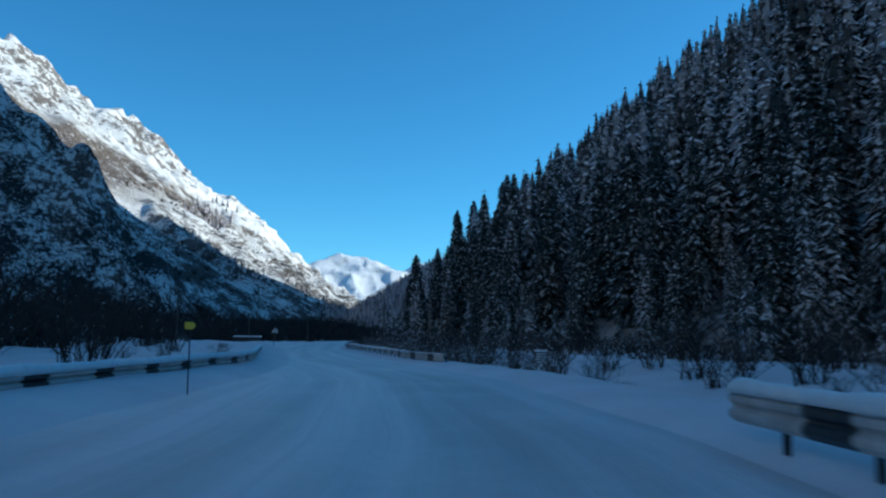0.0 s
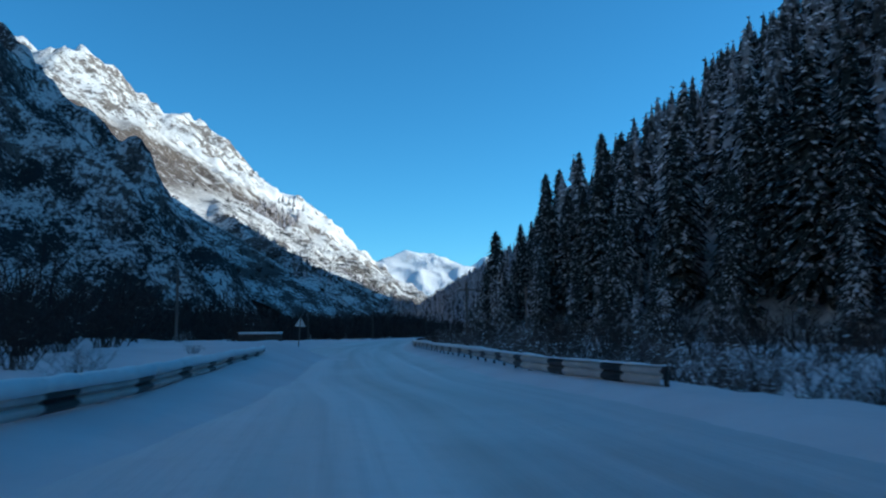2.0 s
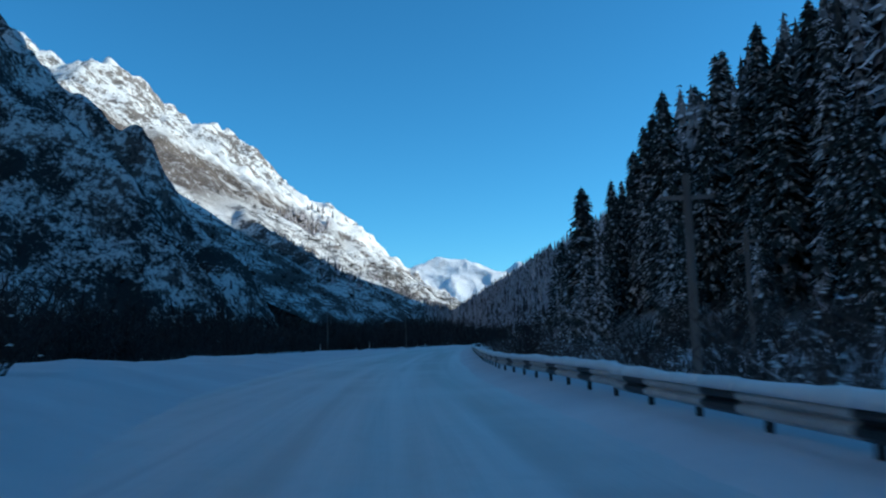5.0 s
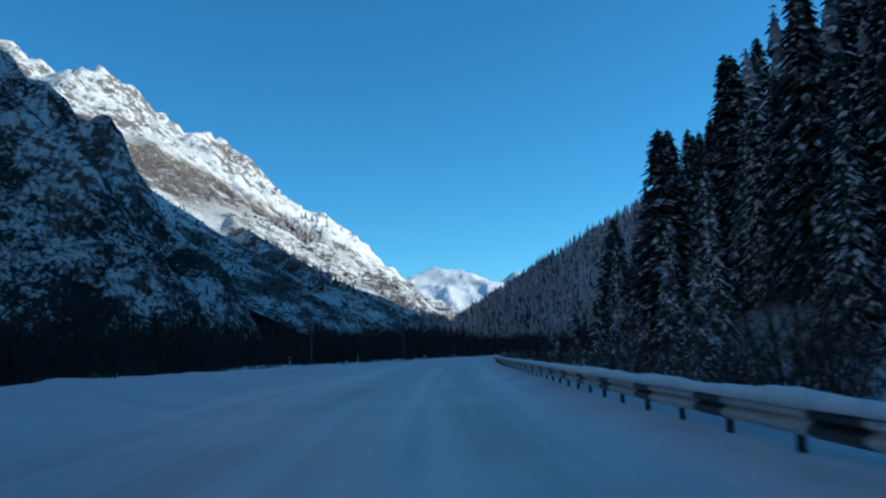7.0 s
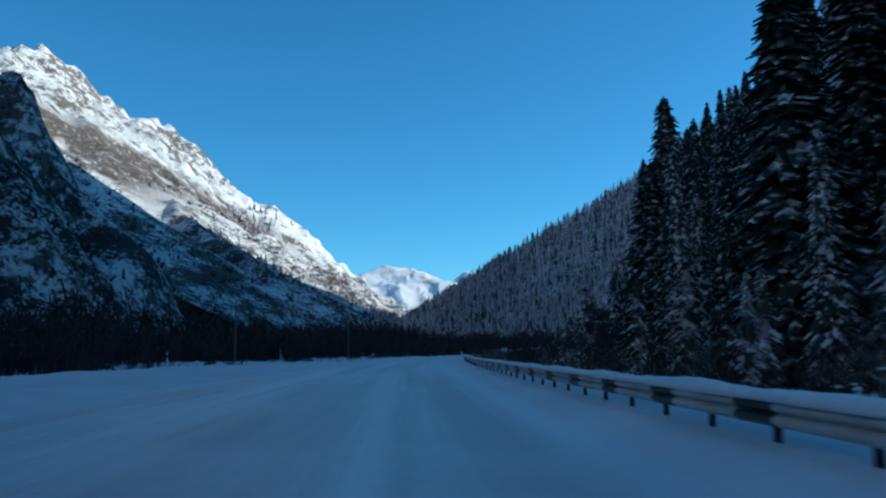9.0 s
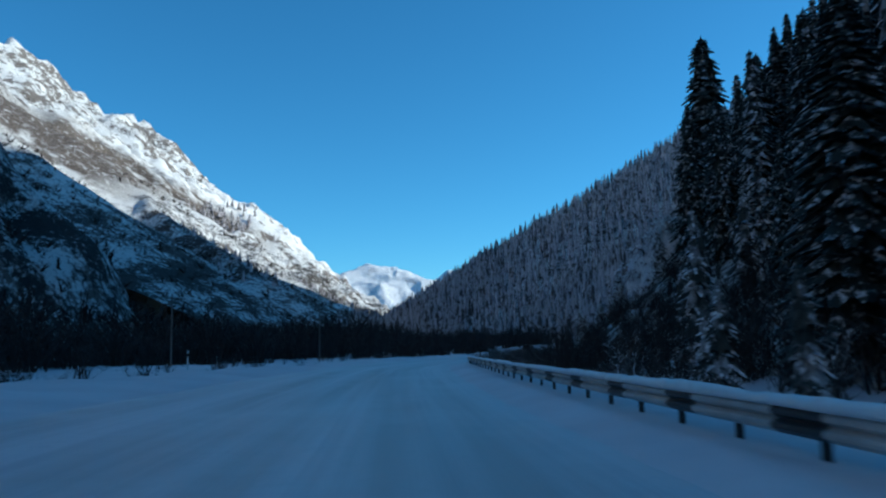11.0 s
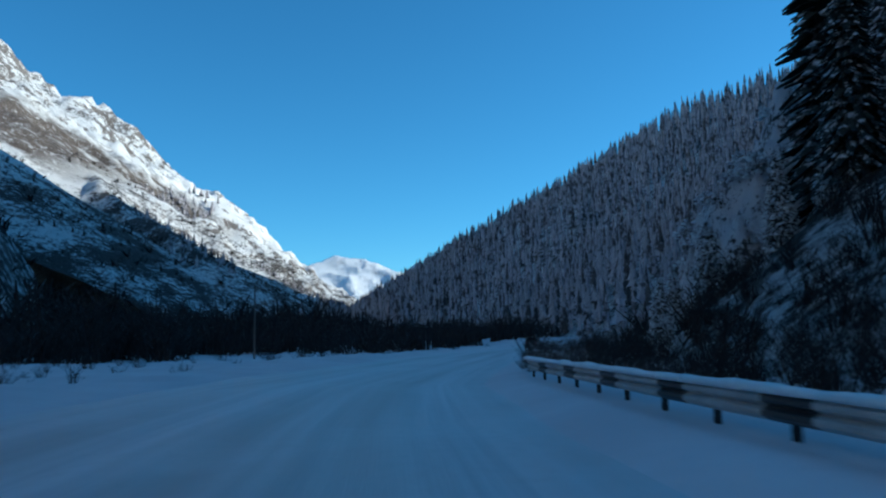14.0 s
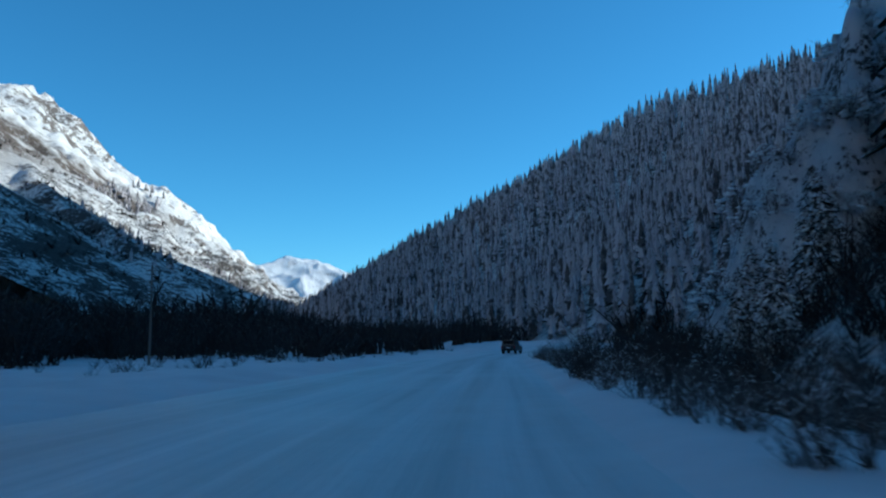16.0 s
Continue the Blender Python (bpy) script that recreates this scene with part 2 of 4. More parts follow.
def mesh_object(name, verts, faces, mat, smooth=True, parent=None, label=""):
    me = bpy.data.meshes.new(name)
    me.from_pydata([tuple(v) for v in verts], [], [tuple(f) for f in faces])
    me.materials.append(mat)
    me.polygons.foreach_set("use_smooth", [smooth] * len(me.polygons))
    me.update()
    ob = new(name, me)
    if parent:
        ob.parent = parent
    if label:
        tagged(ob, label)
    return ob


def part(name, bm, mat, parent=None, label="", smooth=False):
    me = bpy.data.meshes.new(name)
    bm.to_mesh(me)
    bm.free()
    me.materials.append(mat)
    for p in me.polygons:
        p.use_smooth = smooth
    ob = new(name, me)
    if parent:
        ob.parent = parent
    if label:
        tagged(ob, label)
    return ob


def grid(name, xs, ys, height, mat, floor=None):
    """A sheet of quads over xs by ys; quads wholly under the floor are left out."""
    X, Y = np.meshgrid(xs, ys)
    Z = height(X, Y)
    nx, ny = len(xs), len(ys)
    idx = np.arange(nx * ny).reshape(ny, nx)
    quads = np.stack([idx[:-1, :-1], idx[:-1, 1:], idx[1:, 1:], idx[1:, :-1]], -1).reshape(-1, 4)
    V = np.stack([X, Y, Z], -1).reshape(-1, 3)
    if floor is not None:
        quads = quads[(V[quads][:, :, 2] > floor).any(1)]
        used = np.unique(quads)
        back = np.zeros(len(V), int)
        back[used] = np.arange(len(used))
        V, quads = V[used], back[quads]
    return mesh_object(name, V.tolist(), quads.tolist(), mat)


def grow(a, b, step, rate, cap):
    out, s = [a], step
    sign = 1 if b > a else -1
    while (b - out[-1]) * sign > 0:
        out.append(out[-1] + sign * s)
        s = min(s * rate, cap)
    return out


# ---- the lie of the land ----
RIGHT_EDGE = [(4.8, -60), (4.3, 12), (2.7, 28), (-0.5, 42), (-3.0, 49.5), (-5.5, 61), (-7.3, 70), (-9.6, 82), (-11.9, 95), (-13.7, 108), (-15.9, 127), (-17.7, 145), (-19.7, 165),
              (-20.9, 180), (-21.7, 192), (-22.0, 203), (-20.8, 214), (-18.8, 229), (-14.3, 262), (-6.0, 303), (4.0, 330), (17.0, 360), (46.0, 410)]
LEFT_EDGE = [(-6.2, -60), (-6.2, 5), (-6.5, 18), (-7.1, 30), (-8.3, 43), (-10.4, 53), (-11.9, 60), (-13.6, 69), (-16.4, 77), (-19.0, 85), (-21.5, 97), (-23.4, 109), (-27.5, 127), (-30.0, 145), (-31.0, 165),
             (-32.0, 192), (-31.5, 210), (-28.0, 235), (-23.5, 262), (-15.0, 303), (-6.0, 330), (7.0, 360), (34.0, 410)]
BRINK = [(-15, 40), (-22, 80), (-31, 95), (-35, 108), (-38, 122), (-41, 145), (-41, 160), (-37, 180), (-36, 200), (-35.5, 226), (-33, 242), (-28, 258), (-20.5, 300), (-11, 330), (2, 360), (29, 410)]
RAIL_RIGHT = [(0.1, 43.2), (-0.2, 44.0), (-2.6, 51), (-4.8, 62), (-6.9, 72), (-9.1, 83.5), (-11.4, 95), (-13.0, 107.5), (-15.0, 127), (-17.1, 147), (-19.2, 171.5), (-20.3, 190), (-21.0, 203), (-20.95, 205.0)]
RAIL_RIGHT_FIRST = [(4.9, -14), (4.5, 0), (4.1, 11.6)]
RAIL_LEFT = [(-7.9, -12), (-7.9, 5), (-8.0, 14), (-8.2, 22), (-8.5, 29.5), (-8.6, 34), (-9.2, 39), (-10.4, 45), (-11.4, 49.5), (-12.1, 53), (-13.0, 57.5), (-13.6, 60)]


def line_x(pts, y):
    return np.interp(y, [p[1] for p in pts], [p[0] for p in pts])


HILL_FOOT = [(62, -500), (44, -60), (40, 20), (34, 50), (24, 80), (13, 105), (3, 125), (-4, 145), (-9, 170), (-10, 200), (-10, 232), (-4, 248), (30, 266), (110, 285), (260, 310), (700, 380), (1100, 1000)]
RIDGE_FAR = [(900, 500, 592), (600, 540, 380), (420, 590, 215), (300, 620, 180), (215, 655, 164), (150, 705, 154), (56, 775, 93), (-10, 797, 64), (-53, 838, 47), (-110, 910, 14)]
# hidden ridge, added so its shadow falls on the left mountain's lower face
SHADE_RIDGE = [(900, 500, 592), (1000, 900, 606), (950, 1400, 520), (700, 1900, 330), (500, 2300, 200)]
SPUR_LINE = [(-330, -200, 260), (-246, 120, 175), (-212, 240, 132), (-186, 316, 112), (-147, 322, 82), (-134, 330, 47), (-131, 338, 36), (-127, 343, 8), (-123, 346, -6)]
SPUR_BACK = [(-186, 316, 112), (-330, 420, 190), (-600, 500, 330)]
MOUNT_LINE = [(-1500, 1500, 1000), (-1159, 1638, 727), (-1080, 1650, 675), (-949, 1640, 634), (-928, 1688, 630), (-890, 1740, 609), (-796, 1802, 520), (-737, 1853, 516), (-689, 1963, 415), (-596, 2272, 325), (-507, 2683, 250), (-418, 3200, 140), (-350, 3600, 30)]
MOUNT_RIBS = [[(-796, 1802, 525), (-520, 1250, 280), (-300, 820, 140), (-170, 640, 60), (-110, 600, 0)], [(-689, 1963, 410), (-420, 1500, 215), (-260, 1150, 100), (-150, 1000, 10)],
              [(-596, 2272, 325), (-380, 1900, 170), (-250, 1700, 50)], [(-949, 1640, 623), (-600, 950, 330), (-330, 640, 150), (-210, 560, 60)]]
PEAK_LINE = [(-900, 4200, 330), (-701, 4278, 400), (-578, 4375, 440), (-458, 4426, 440), (-301, 4429, 410), (-222, 4433, 370), (-60, 4380, 270)]
PEAK_BACK = [(-284, 4682, 360), (-152, 4672, 430), (14, 4670, 455), (213, 4667, 500), (600, 4600, 650)]


CRAG_LINE = [(0.5, 258, 2), (3.5, 258.5, 12), (8, 259.5, 21), (14, 264, 28), (25, 275, 40), (45, 285, 55)]
# crest of the unseen mountain behind, added for its bounced warm light
BOUNCE_LINE = [(-950, -300, 800), (-700, -700, 780), (-560, -1200, 760), (-300, -1700, 700), (100, -2100, 600)]


def z_near(x, y):
    """The wooded hillside that rises from its foot line beside the road."""
    return np.minimum(0.73 * (x - line_x(HILL_FOOT, y)), 470)


def z_right(x, y):
    h = np.maximum(z_near(x, y), np.maximum(crest(x, y, RIDGE_FAR, 0.62), crest(x, y, SHADE_RIDGE, 0.7)))
    return h + 7 * fbm(x, y, 60, 4, 0.5, 3) * np.clip(h / 20, 0, 1)


def z_crag(x, y):
    """The steep rocky outcrop that juts from the hillside at the bend."""
    h = crest(x, y, CRAG_LINE, 2.1)
    return h + (6.5 * (ridged(x, y, 9, 5, 0.6, 51) - 0.3) + 3.0 * fbm(x, y, 3.0, 3, 0.6, 53)) * np.clip(h / 6, 0, 1)


def z_spur(x, y):
    h = np.maximum(crest(x, y, SPUR_LINE, 2.0), crest(x, y, SPUR_BACK, 1.2))
    return h + (14 * (ridged(x, y, 45, 5, 0.6, 11) - 0.34)) * np.clip(h / 15, 0, 1)


def z_mount(x, y):
    h = crest(x, y, MOUNT_LINE, 0.92)
    for rib in MOUNT_RIBS:
        h = np.maximum(h, crest(x, y, rib, 0.62))
    near = np.clip((y - 550) / 900, 0.15, 1)
    return h + (52 * near * (ridged(x, y, 260, 6, 0.55, 21) - 0.45) + 24 * near * (ridged(x, y, 90, 4, 0.55, 27) - 0.3) + 12 * near * fbm(x, y, 45, 3, 0.6, 25)) * np.clip(h / 80, 0, 1)


def z_peak(x, y):
    h = np.maximum(crest(x, y, PEAK_LINE, 0.62), crest(x, y, PEAK_BACK, 0.7))
    return h + 60 * (ridged(x, y, 300, 5, 0.5, 31) - 0.4) * np.clip(h / 60, 0, 1)


def z_bounce(x, y):
    """An unseen added mountain that closes the valley behind and bounces sunlight into it."""
    h = crest(x, y, BOUNCE_LINE, 1.0)
    return h + 60 * (ridged(x, y, 300, 4, 0.5, 41) - 0.4) * np.clip(h / 60, 0, 1)


def climb(y):
    """The road's gentle rise beyond the bend."""
    u = np.clip((y - 290) / 130, 0, 1)
    return 2.3 * u * u * (3 - 2 * u)


def z_floor(x, y):
    """Valley floor: the road bed, its snow banks and the rough snow beside."""
    e_r, e_l = x - line_x(RIGHT_EDGE, y), line_x(LEFT_EDGE, y) - x
    rise = np.interp(y, [-60, 45, 66, 85, 110, 150, 200, 400], [0.5, 0.5, 0.9, 0.8, 0.35, 0.25, 0.25, 0.25])
    z = -0.05 + 0.27 * np.clip((e_r + 0.7) / 1.0, 0, 1) + (rise + 0.05) * np.clip((e_l + 0.5) / np.interp(y, [0, 50, 68, 84], [1.6, 2.6, 2.6, 3.2]), 0, 1)
    out = np.clip(np.maximum(e_r, e_l) - 0.8, 0, 12)
    z = z + fbm(x, y, 3.0, 3, 0.5, 5) * 0.3 * np.clip(out / 4, 0, 1) + fbm(x, y, 30, 2, 0.5, 6) * 0.9 * np.clip(out / 12, 0, 1)
    z = z + 0.3 * np.exp(-((x + 14.8) ** 2 + (y - 69.0) ** 2) / 6.0)
    z = z - np.interp(y, [150, 210], [1.1, 0.55]) * np.clip((line_x(BRINK, y) - x) / 4.0, 0, 1) * np.clip((y - 84) / 14, 0, 1)
    z = z + climb(y)
    return z - 0.85 * np.clip((e_r - 2.4) / 3.0, 0, 1) * np.clip((14 - e_r) / 6, 0, 1)


def ground_z(x, y):
    x, y = np.asarray(x, float), np.asarray(y, float)
    side = np.maximum(z_right(x, y), np.where(np.abs(y - 262) < 45, z_crag(x, y), -9))
    return np.maximum(np.maximum(z_floor(x, y), side), np.maximum(z_spur(x, y), np.where(y > 520, z_mount(x, y), -9)))


# ---- structure ----
xs = grow(-45, -3500, 1.5, 1.12, 400)[::-1] + list(np.arange(-44.4, 10, 0.55)) + list(np.arange(10, 20, 1.0)) + grow(20, 3500, 1.2, 1.12, 400)
ys = grow(-20, -900, 1.5, 1.2, 200)[::-1] + list(np.arange(-19, 240, 0.9)) + grow(240, 4900, 1.3, 1.06, 300)
tagged(grid("ground", np.array(xs), np.array(ys), z_floor, GROUND), "flat valley floor under trodden and drifted snow", "ground", kind="structure")
tagged(grid("hillside_right", np.array(grow(-40, 1000, 2.2, 1.02, 20)), np.array(grow(-260, 1120, 4.0, 1.0, 4.0)), z_right, FORESTFLOOR, -2.0),
       "steep snowy forest floor of the wooded hillside", "hillside", kind="structure")
tagged(grid("rock_outcrop", np.arange(-12, 48, 0.6), np.arange(232, 300, 0.6), z_crag, CRAGROCK, -2.0),
       "steep dark rock outcrop plastered with snow beside the bend", "rock outcrop", kind="structure")
tagged(grid("hillside_left", np.array(grow(-70, -620, 1.9, 1.01, 8)), np.array(grow(-200, 560, 2.5, 1.0, 2.5)), z_spur, SPUR, -2.0),
       "shaded scrubby mountain spur patched with snow", "hillside", kind="structure")
tagged(grid("mountain_left", np.array(grow(-80, -2000, 3.0, 1.010, 12)), np.array(grow(520, 3700, 4.0, 1.006, 16)), z_mount, CLIFF, -2.0),
       "rocky snow-covered mountain lit by low sun", "mountain", kind="structure")
tagged(grid("mountain_far", np.array(grow(-1100, 700, 11, 1.0, 11)), np.array(grow(3950, 4850, 11, 1.0, 11)), z_peak, PEAK, -2.0),
       "distant white snow peak closing the valley", "mountain", kind="structure")
tagged(grid("bounce_mountain", np.array(grow(-1900, 900, 28, 1.0, 28)), np.array(grow(-2900, 500, 28, 1.0, 28)), z_bounce, PEAK, -2.0),
       "unseen snow mountain added at the valley's lower end to bounce warm sunlight", "mountain", kind="structure")


def road_strip():
    V, course, n = [], [], 61
    ys_ = np.arange(-55, 400, 0.8)
    for y in ys_:
        lo, hi = float(line_x(LEFT_EDGE, y)), float(line_x(RIGHT_EDGE, y))
        mid = hi - 4.1
        for x in np.linspace(lo - 0.5, hi + 0.4, n):
            edge, u = min(x - lo, hi - x), x - mid
            rut = sum(math.exp(-((u - c - 0.1 * math.sin(y * 0.05 + c)) / 0.26) ** 2) for c in (1.0, 2.5, -0.9, -2.4))
            z = 0.03 - 0.028 * rut + 0.03 * noise.noise((u * 0.9, y * 0.08, 3)) - (0.0 if edge > 0 else 0.12 * min(1, -edge / 0.4))
            V.append((x, y, z + float(climb(y))))
            course += (u, y, edge)
    F = [(r * n + c, r * n + c + 1, (r + 1) * n + c + 1, (r + 1) * n + c) for r in range(len(ys_) - 1) for c in range(n - 1)]
    strip = mesh_object("road", V, F, ROAD)
    strip.data.attributes.new("lane", "FLOAT_VECTOR", "POINT").data.foreach_set("vector", course)
    return tagged(strip, "mountain road under grey packed snow with faint wheel tracks", "road", kind="structure")


road_strip()


# ---- vegetation ----
def tube(V, F, pts, radii, sides=5):
    """A tapered round stem through pts, added to V and F."""
    base = len(V)
    for (p, r) in zip(pts, radii):
        for k in range(sides):
            a = 2 * math.pi * k / sides
            V.append((p[0] + r * math.cos(a), p[1] + r * math.sin(a), p[2]))
    for i in range(len(pts) - 1):
        for k in range(sides):
            a, b = base + i * sides + k, base + i * sides + (k + 1) % sides
            F.append((a, b, b + sides, a + sides))


def bough(V, F, root, ang, length, width, droop, rng, segs=3, lift=0.18):
    """One drooping bough: a folded, ragged-edged fan of needles."""
    ca, sa = math.cos(ang), math.sin(ang)
    base = len(V)
    for i in range(segs + 1):
        u = i / segs
        r = length * u
        z = root[2] + length * (lift * u - droop * u * u)
        w = width * (0.35 + 1.3 * u * (1.25 - u)) * rng.uniform(0.7, 1.25) if i < segs else 0.28 * width
        fold = 0.45 * w
        cx, cy = root[0] + ca * r, root[1] + sa * r
        back = -0.3 * w if i else 0
        V.append((cx, cy, z))
        V.append((cx - sa * w + ca * back, cy + ca * w + sa * back, z - fold * rng.uniform(0.7, 1.4)))
        V.append((cx + sa * w + ca * back, cy - ca * w + sa * back, z - fold * rng.uniform(0.7, 1.4)))
    for i in range(segs):
        a, b = base + 3 * i, base + 3 * i + 3
        F += [(a, b, b + 1, a + 1), (a + 2, b + 2, b, a)]


def spruce_data(seed, height, radius, whorl, per, segs, broad=0.19):
    """Vertices and faces of a narrow spruce: its crown and its trunk."""
    rng = random.Random(seed)
    V, F, TV, TF = [], [], [], []
    lean = (rng.uniform(-0.02, 0.02), rng.uniform(-0.02, 0.02))
    axis = lambda z: (lean[0] * z, lean[1] * z, z)
    tube(TV, TF, [axis(-0.6), axis(height * 0.3), axis(height * 0.7), axis(height * 0.97)], [height * 0.017, height * 0.012, height * 0.006, 0.02], 6)
    z = height * rng.uniform(0.05, 0.09)
    k = 0
    while z < height * 0.985:
        u = z / height
        prof = min(1.0, 0.62 + 2.2 * u) * (1 - u) ** 0.56 + 0.025
        ragged = rng.uniform(0.86, 1.12)
        count = max(6, int(per * (0.6 + 0.4 * (1 - u))))
        for j in range(count):
            a = k * 0.7 + 2 * math.pi * j / count + rng.uniform(-0.35, 0.35)
            L = radius * prof * ragged * rng.uniform(0.66 + 0.2 * u, 1.12 - 0.06 * u)
            bough(V, F, axis(z + rng.uniform(-0.5, 0.5) * whorl), a, L, broad * L + 0.10 + 0.08 * u, rng.uniform(0.5, 0.95), rng, segs, 0.12 + 0.22 * u)
        z += whorl * (1.15 - 0.5 * u) * rng.uniform(0.8, 1.2)
        k += 1
    # dense inner needles
    for t in range(6):
        u0, u1 = 0.06 + 0.9 * t / 6, min(1.0, 0.06 + 0.9 * (t + 1.5) / 6)
        rr = (0.45 + 0.3 * u0) * radius * (1 - u0) ** 0.6
        base = len(V)
        for k in range(7):
            a = 2 * math.pi * k / 7 + t
            q = rr * rng.uniform(0.8, 1.15)
            V.append((lean[0] * u0 * height + q * math.cos(a), lean[1] * u0 * height + q * math.sin(a), height * (u0 - rng.uniform(0, 0.04))))
        V.append(axis(height * u1))
        F += [(base + k, base + (k + 1) % 7, base + 7) for k in range(7)]
    # the leader
    base = len(V)
    V += [(*axis(height * 0.965)[:2], height * 0.95), (lean[0] * height + 0.12, lean[1] * height, height * 0.95), (lean[0] * height, lean[1] * height + 0.12, height * 0.95), axis(height)]
    F += [(base, base + 1, base + 3), (base + 1, base + 2, base + 3), (base + 2, base, base + 3)]
    return V, F, TV, TF


def snow_load(V, F, seed, height, radius, count, size=1.0):
    """Rounded clumps of snow lying out on the boughs."""
    rng = random.Random(seed)
    for _ in range(count):
        u = 0.08 + 0.88 * rng.random() ** 1.2
        a, q = rng.uniform(0, 6.283), rng.uniform(0.55, 1.0) * radius * (1 - u) ** 0.55
        r = rng.uniform(0.16, 0.46) * (1.1 - 0.5 * u) * size
        c, base = (q * math.cos(a), q * math.sin(a), u * height - 0.22 * q), len(V)
        for k in range(6):
            b = a + 2 * math.pi * k / 6
            w = r * rng.uniform(0.7, 1.35)
            V.append((c[0] + w * math.cos(b), c[1] + w * math.sin(b), c[2] - r * rng.uniform(0.1, 0.45)))
        V += [(c[0] + rng.uniform(-0.3, 0.3) * r, c[1] + rng.uniform(-0.3, 0.3) * r, c[2] + 0.38 * r), (c[0], c[1], c[2] - 0.4 * r)]
        F += [(base + k, base + (k + 1) % 6, base + 6) for k in range(6)] + [(base + (k + 1) % 6, base + k, base + 7) for k in range(6)]


def place_trees(made, spots, rng, full=0):
    for i, (x, y, k) in enumerate(spots):
        src, h = made[i % len(made)]
        z = float(ground_z(x, y)) - 0.2
        copy = copy_thing(src, pose(x, y, z, 0, 0, rng.uniform(0, 360)))
        copy.scale = (k * rng.uniform(0.9, 1.12) * (1.35 if i < full else 1.0),) * 2 + (k,)


def spruce(seed, height, radius, whorl, per, segs, label, mat=DARKSPRUCE, broad=0.17):
    root = tagged(new("spruce"), label, "tree", "spruces by the road")
    V, F, TV, TF = spruce_data(seed, height, radius, whorl, per, segs, broad)
    mesh_object("trunk", TV, TF, BARK, True, root, "grey-brown bark")
    mesh_object("crown", V, F, mat, False, root, "dark needles with snow on the boughs")
    if mat is SNOWSPRUCE:
        V, F = [], []
        snow_load(V, F, seed, height, radius, 520)
        tagged(mesh_object("snow_load", V, F, CAP, True, root), "clumps of fresh snow on the boughs", kind="stuff")
    return root


def scatter(rng, box, step, keep, share=1.0):
    """Jittered points of a grid over box for which keep(x, y), on arrays, holds."""
    X, Y = np.meshgrid(np.arange(box[0], box[1], step), np.arange(box[2], box[3], step), indexing="ij")
    r = np.random.RandomState(rng.randrange(10 ** 6))
    x = X.ravel() + r.uniform(-0.45, 0.45, X.size) * step
    y = Y.ravel() + r.uniform(-0.45, 0.45, X.size) * step
    ok = keep(x, y) & (r.uniform(0, 1, X.size) < share)
    return list(zip(x[ok].tolist(), y[ok].tolist()))


def merged(name, protos, spots, mat, label, category, smooth=False):
    """Many far copies of simple plants, joined into one object. spots: x, y, scale."""
    rng = np.random.RandomState(5)
    VV, FF, n = [], [], 0
    xy = np.array([(q[0], q[1]) for q in spots])
    zz = ground_z(xy[:, 0], xy[:, 1])
    arr = [(np.array(v, float), [tuple(f) for f in fs]) for v, fs in protos]
    for i, (x, y, k) in enumerate(spots):
        v, fs = arr[i % len(arr)]
        a = rng.uniform(0, 6.283)
        ca, sa, w = math.cos(a), math.sin(a), k * rng.uniform(0.85, 1.2)
        p = np.stack([x + w * (v[:, 0] * ca - v[:, 1] * sa), y + w * (v[:, 0] * sa + v[:, 1] * ca), zz[i] - 0.2 + k * v[:, 2]], 1)
        VV.append(p)
        FF += [tuple(j + n for j in f) for f in fs]
        n += len(v)
    return tagged(mesh_object(name, np.concatenate(VV).tolist(), FF, mat, smooth), label, category, kind="stuff")


FOREST_FOOT = [(42, -80), (36, 20), (30, 50), (20, 80), (9, 105), (-1, 125), (-7, 145), (-10, 165), (-7, 180), (-1, 195), (2, 215), (5, 235), (9, 250), (16, 260), (36, 270), (95, 285), (300, 305)]
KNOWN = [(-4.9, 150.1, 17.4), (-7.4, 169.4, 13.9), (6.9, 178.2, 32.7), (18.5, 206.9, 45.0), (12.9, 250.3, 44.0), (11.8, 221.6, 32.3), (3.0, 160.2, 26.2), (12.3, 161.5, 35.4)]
trng = random.Random(11)
SPRUCE_LABELS = ["tall narrow dark spruce with snow on its boughs", "dense dark green spruce dusted with frost beside the road",
                 "ragged old spruce with drooping snowy boughs", "slender spruce with pale frosted boughs"]
tall = [(spruce(s, 22.0, r, 0.44, 13, 2, lab, mt), 22.0) for s, r, lab, mt in zip((1, 2, 3, 4), (3.3, 3.6, 2.9, 2.7), SPRUCE_LABELS, (DARKSPRUCE, DARKSPRUCE, DARKSPRUCE, SPRUCE))]
laden = [(spruce(s, 14.0, r, 0.32, 16, 2, "broad spruce heavily laden with fresh snow", SNOWSPRUCE, 0.14), 14.0) for s, r in ((5, 3.0), (6, 3.4))]


def wooded(x, y, a, b):
    front = x - line_x(FOREST_FOOT, y)
    return (front >= a) & (front < b) & (y > -60) & (y < 305)


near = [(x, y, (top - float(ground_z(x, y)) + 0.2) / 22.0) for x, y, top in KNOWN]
back = []
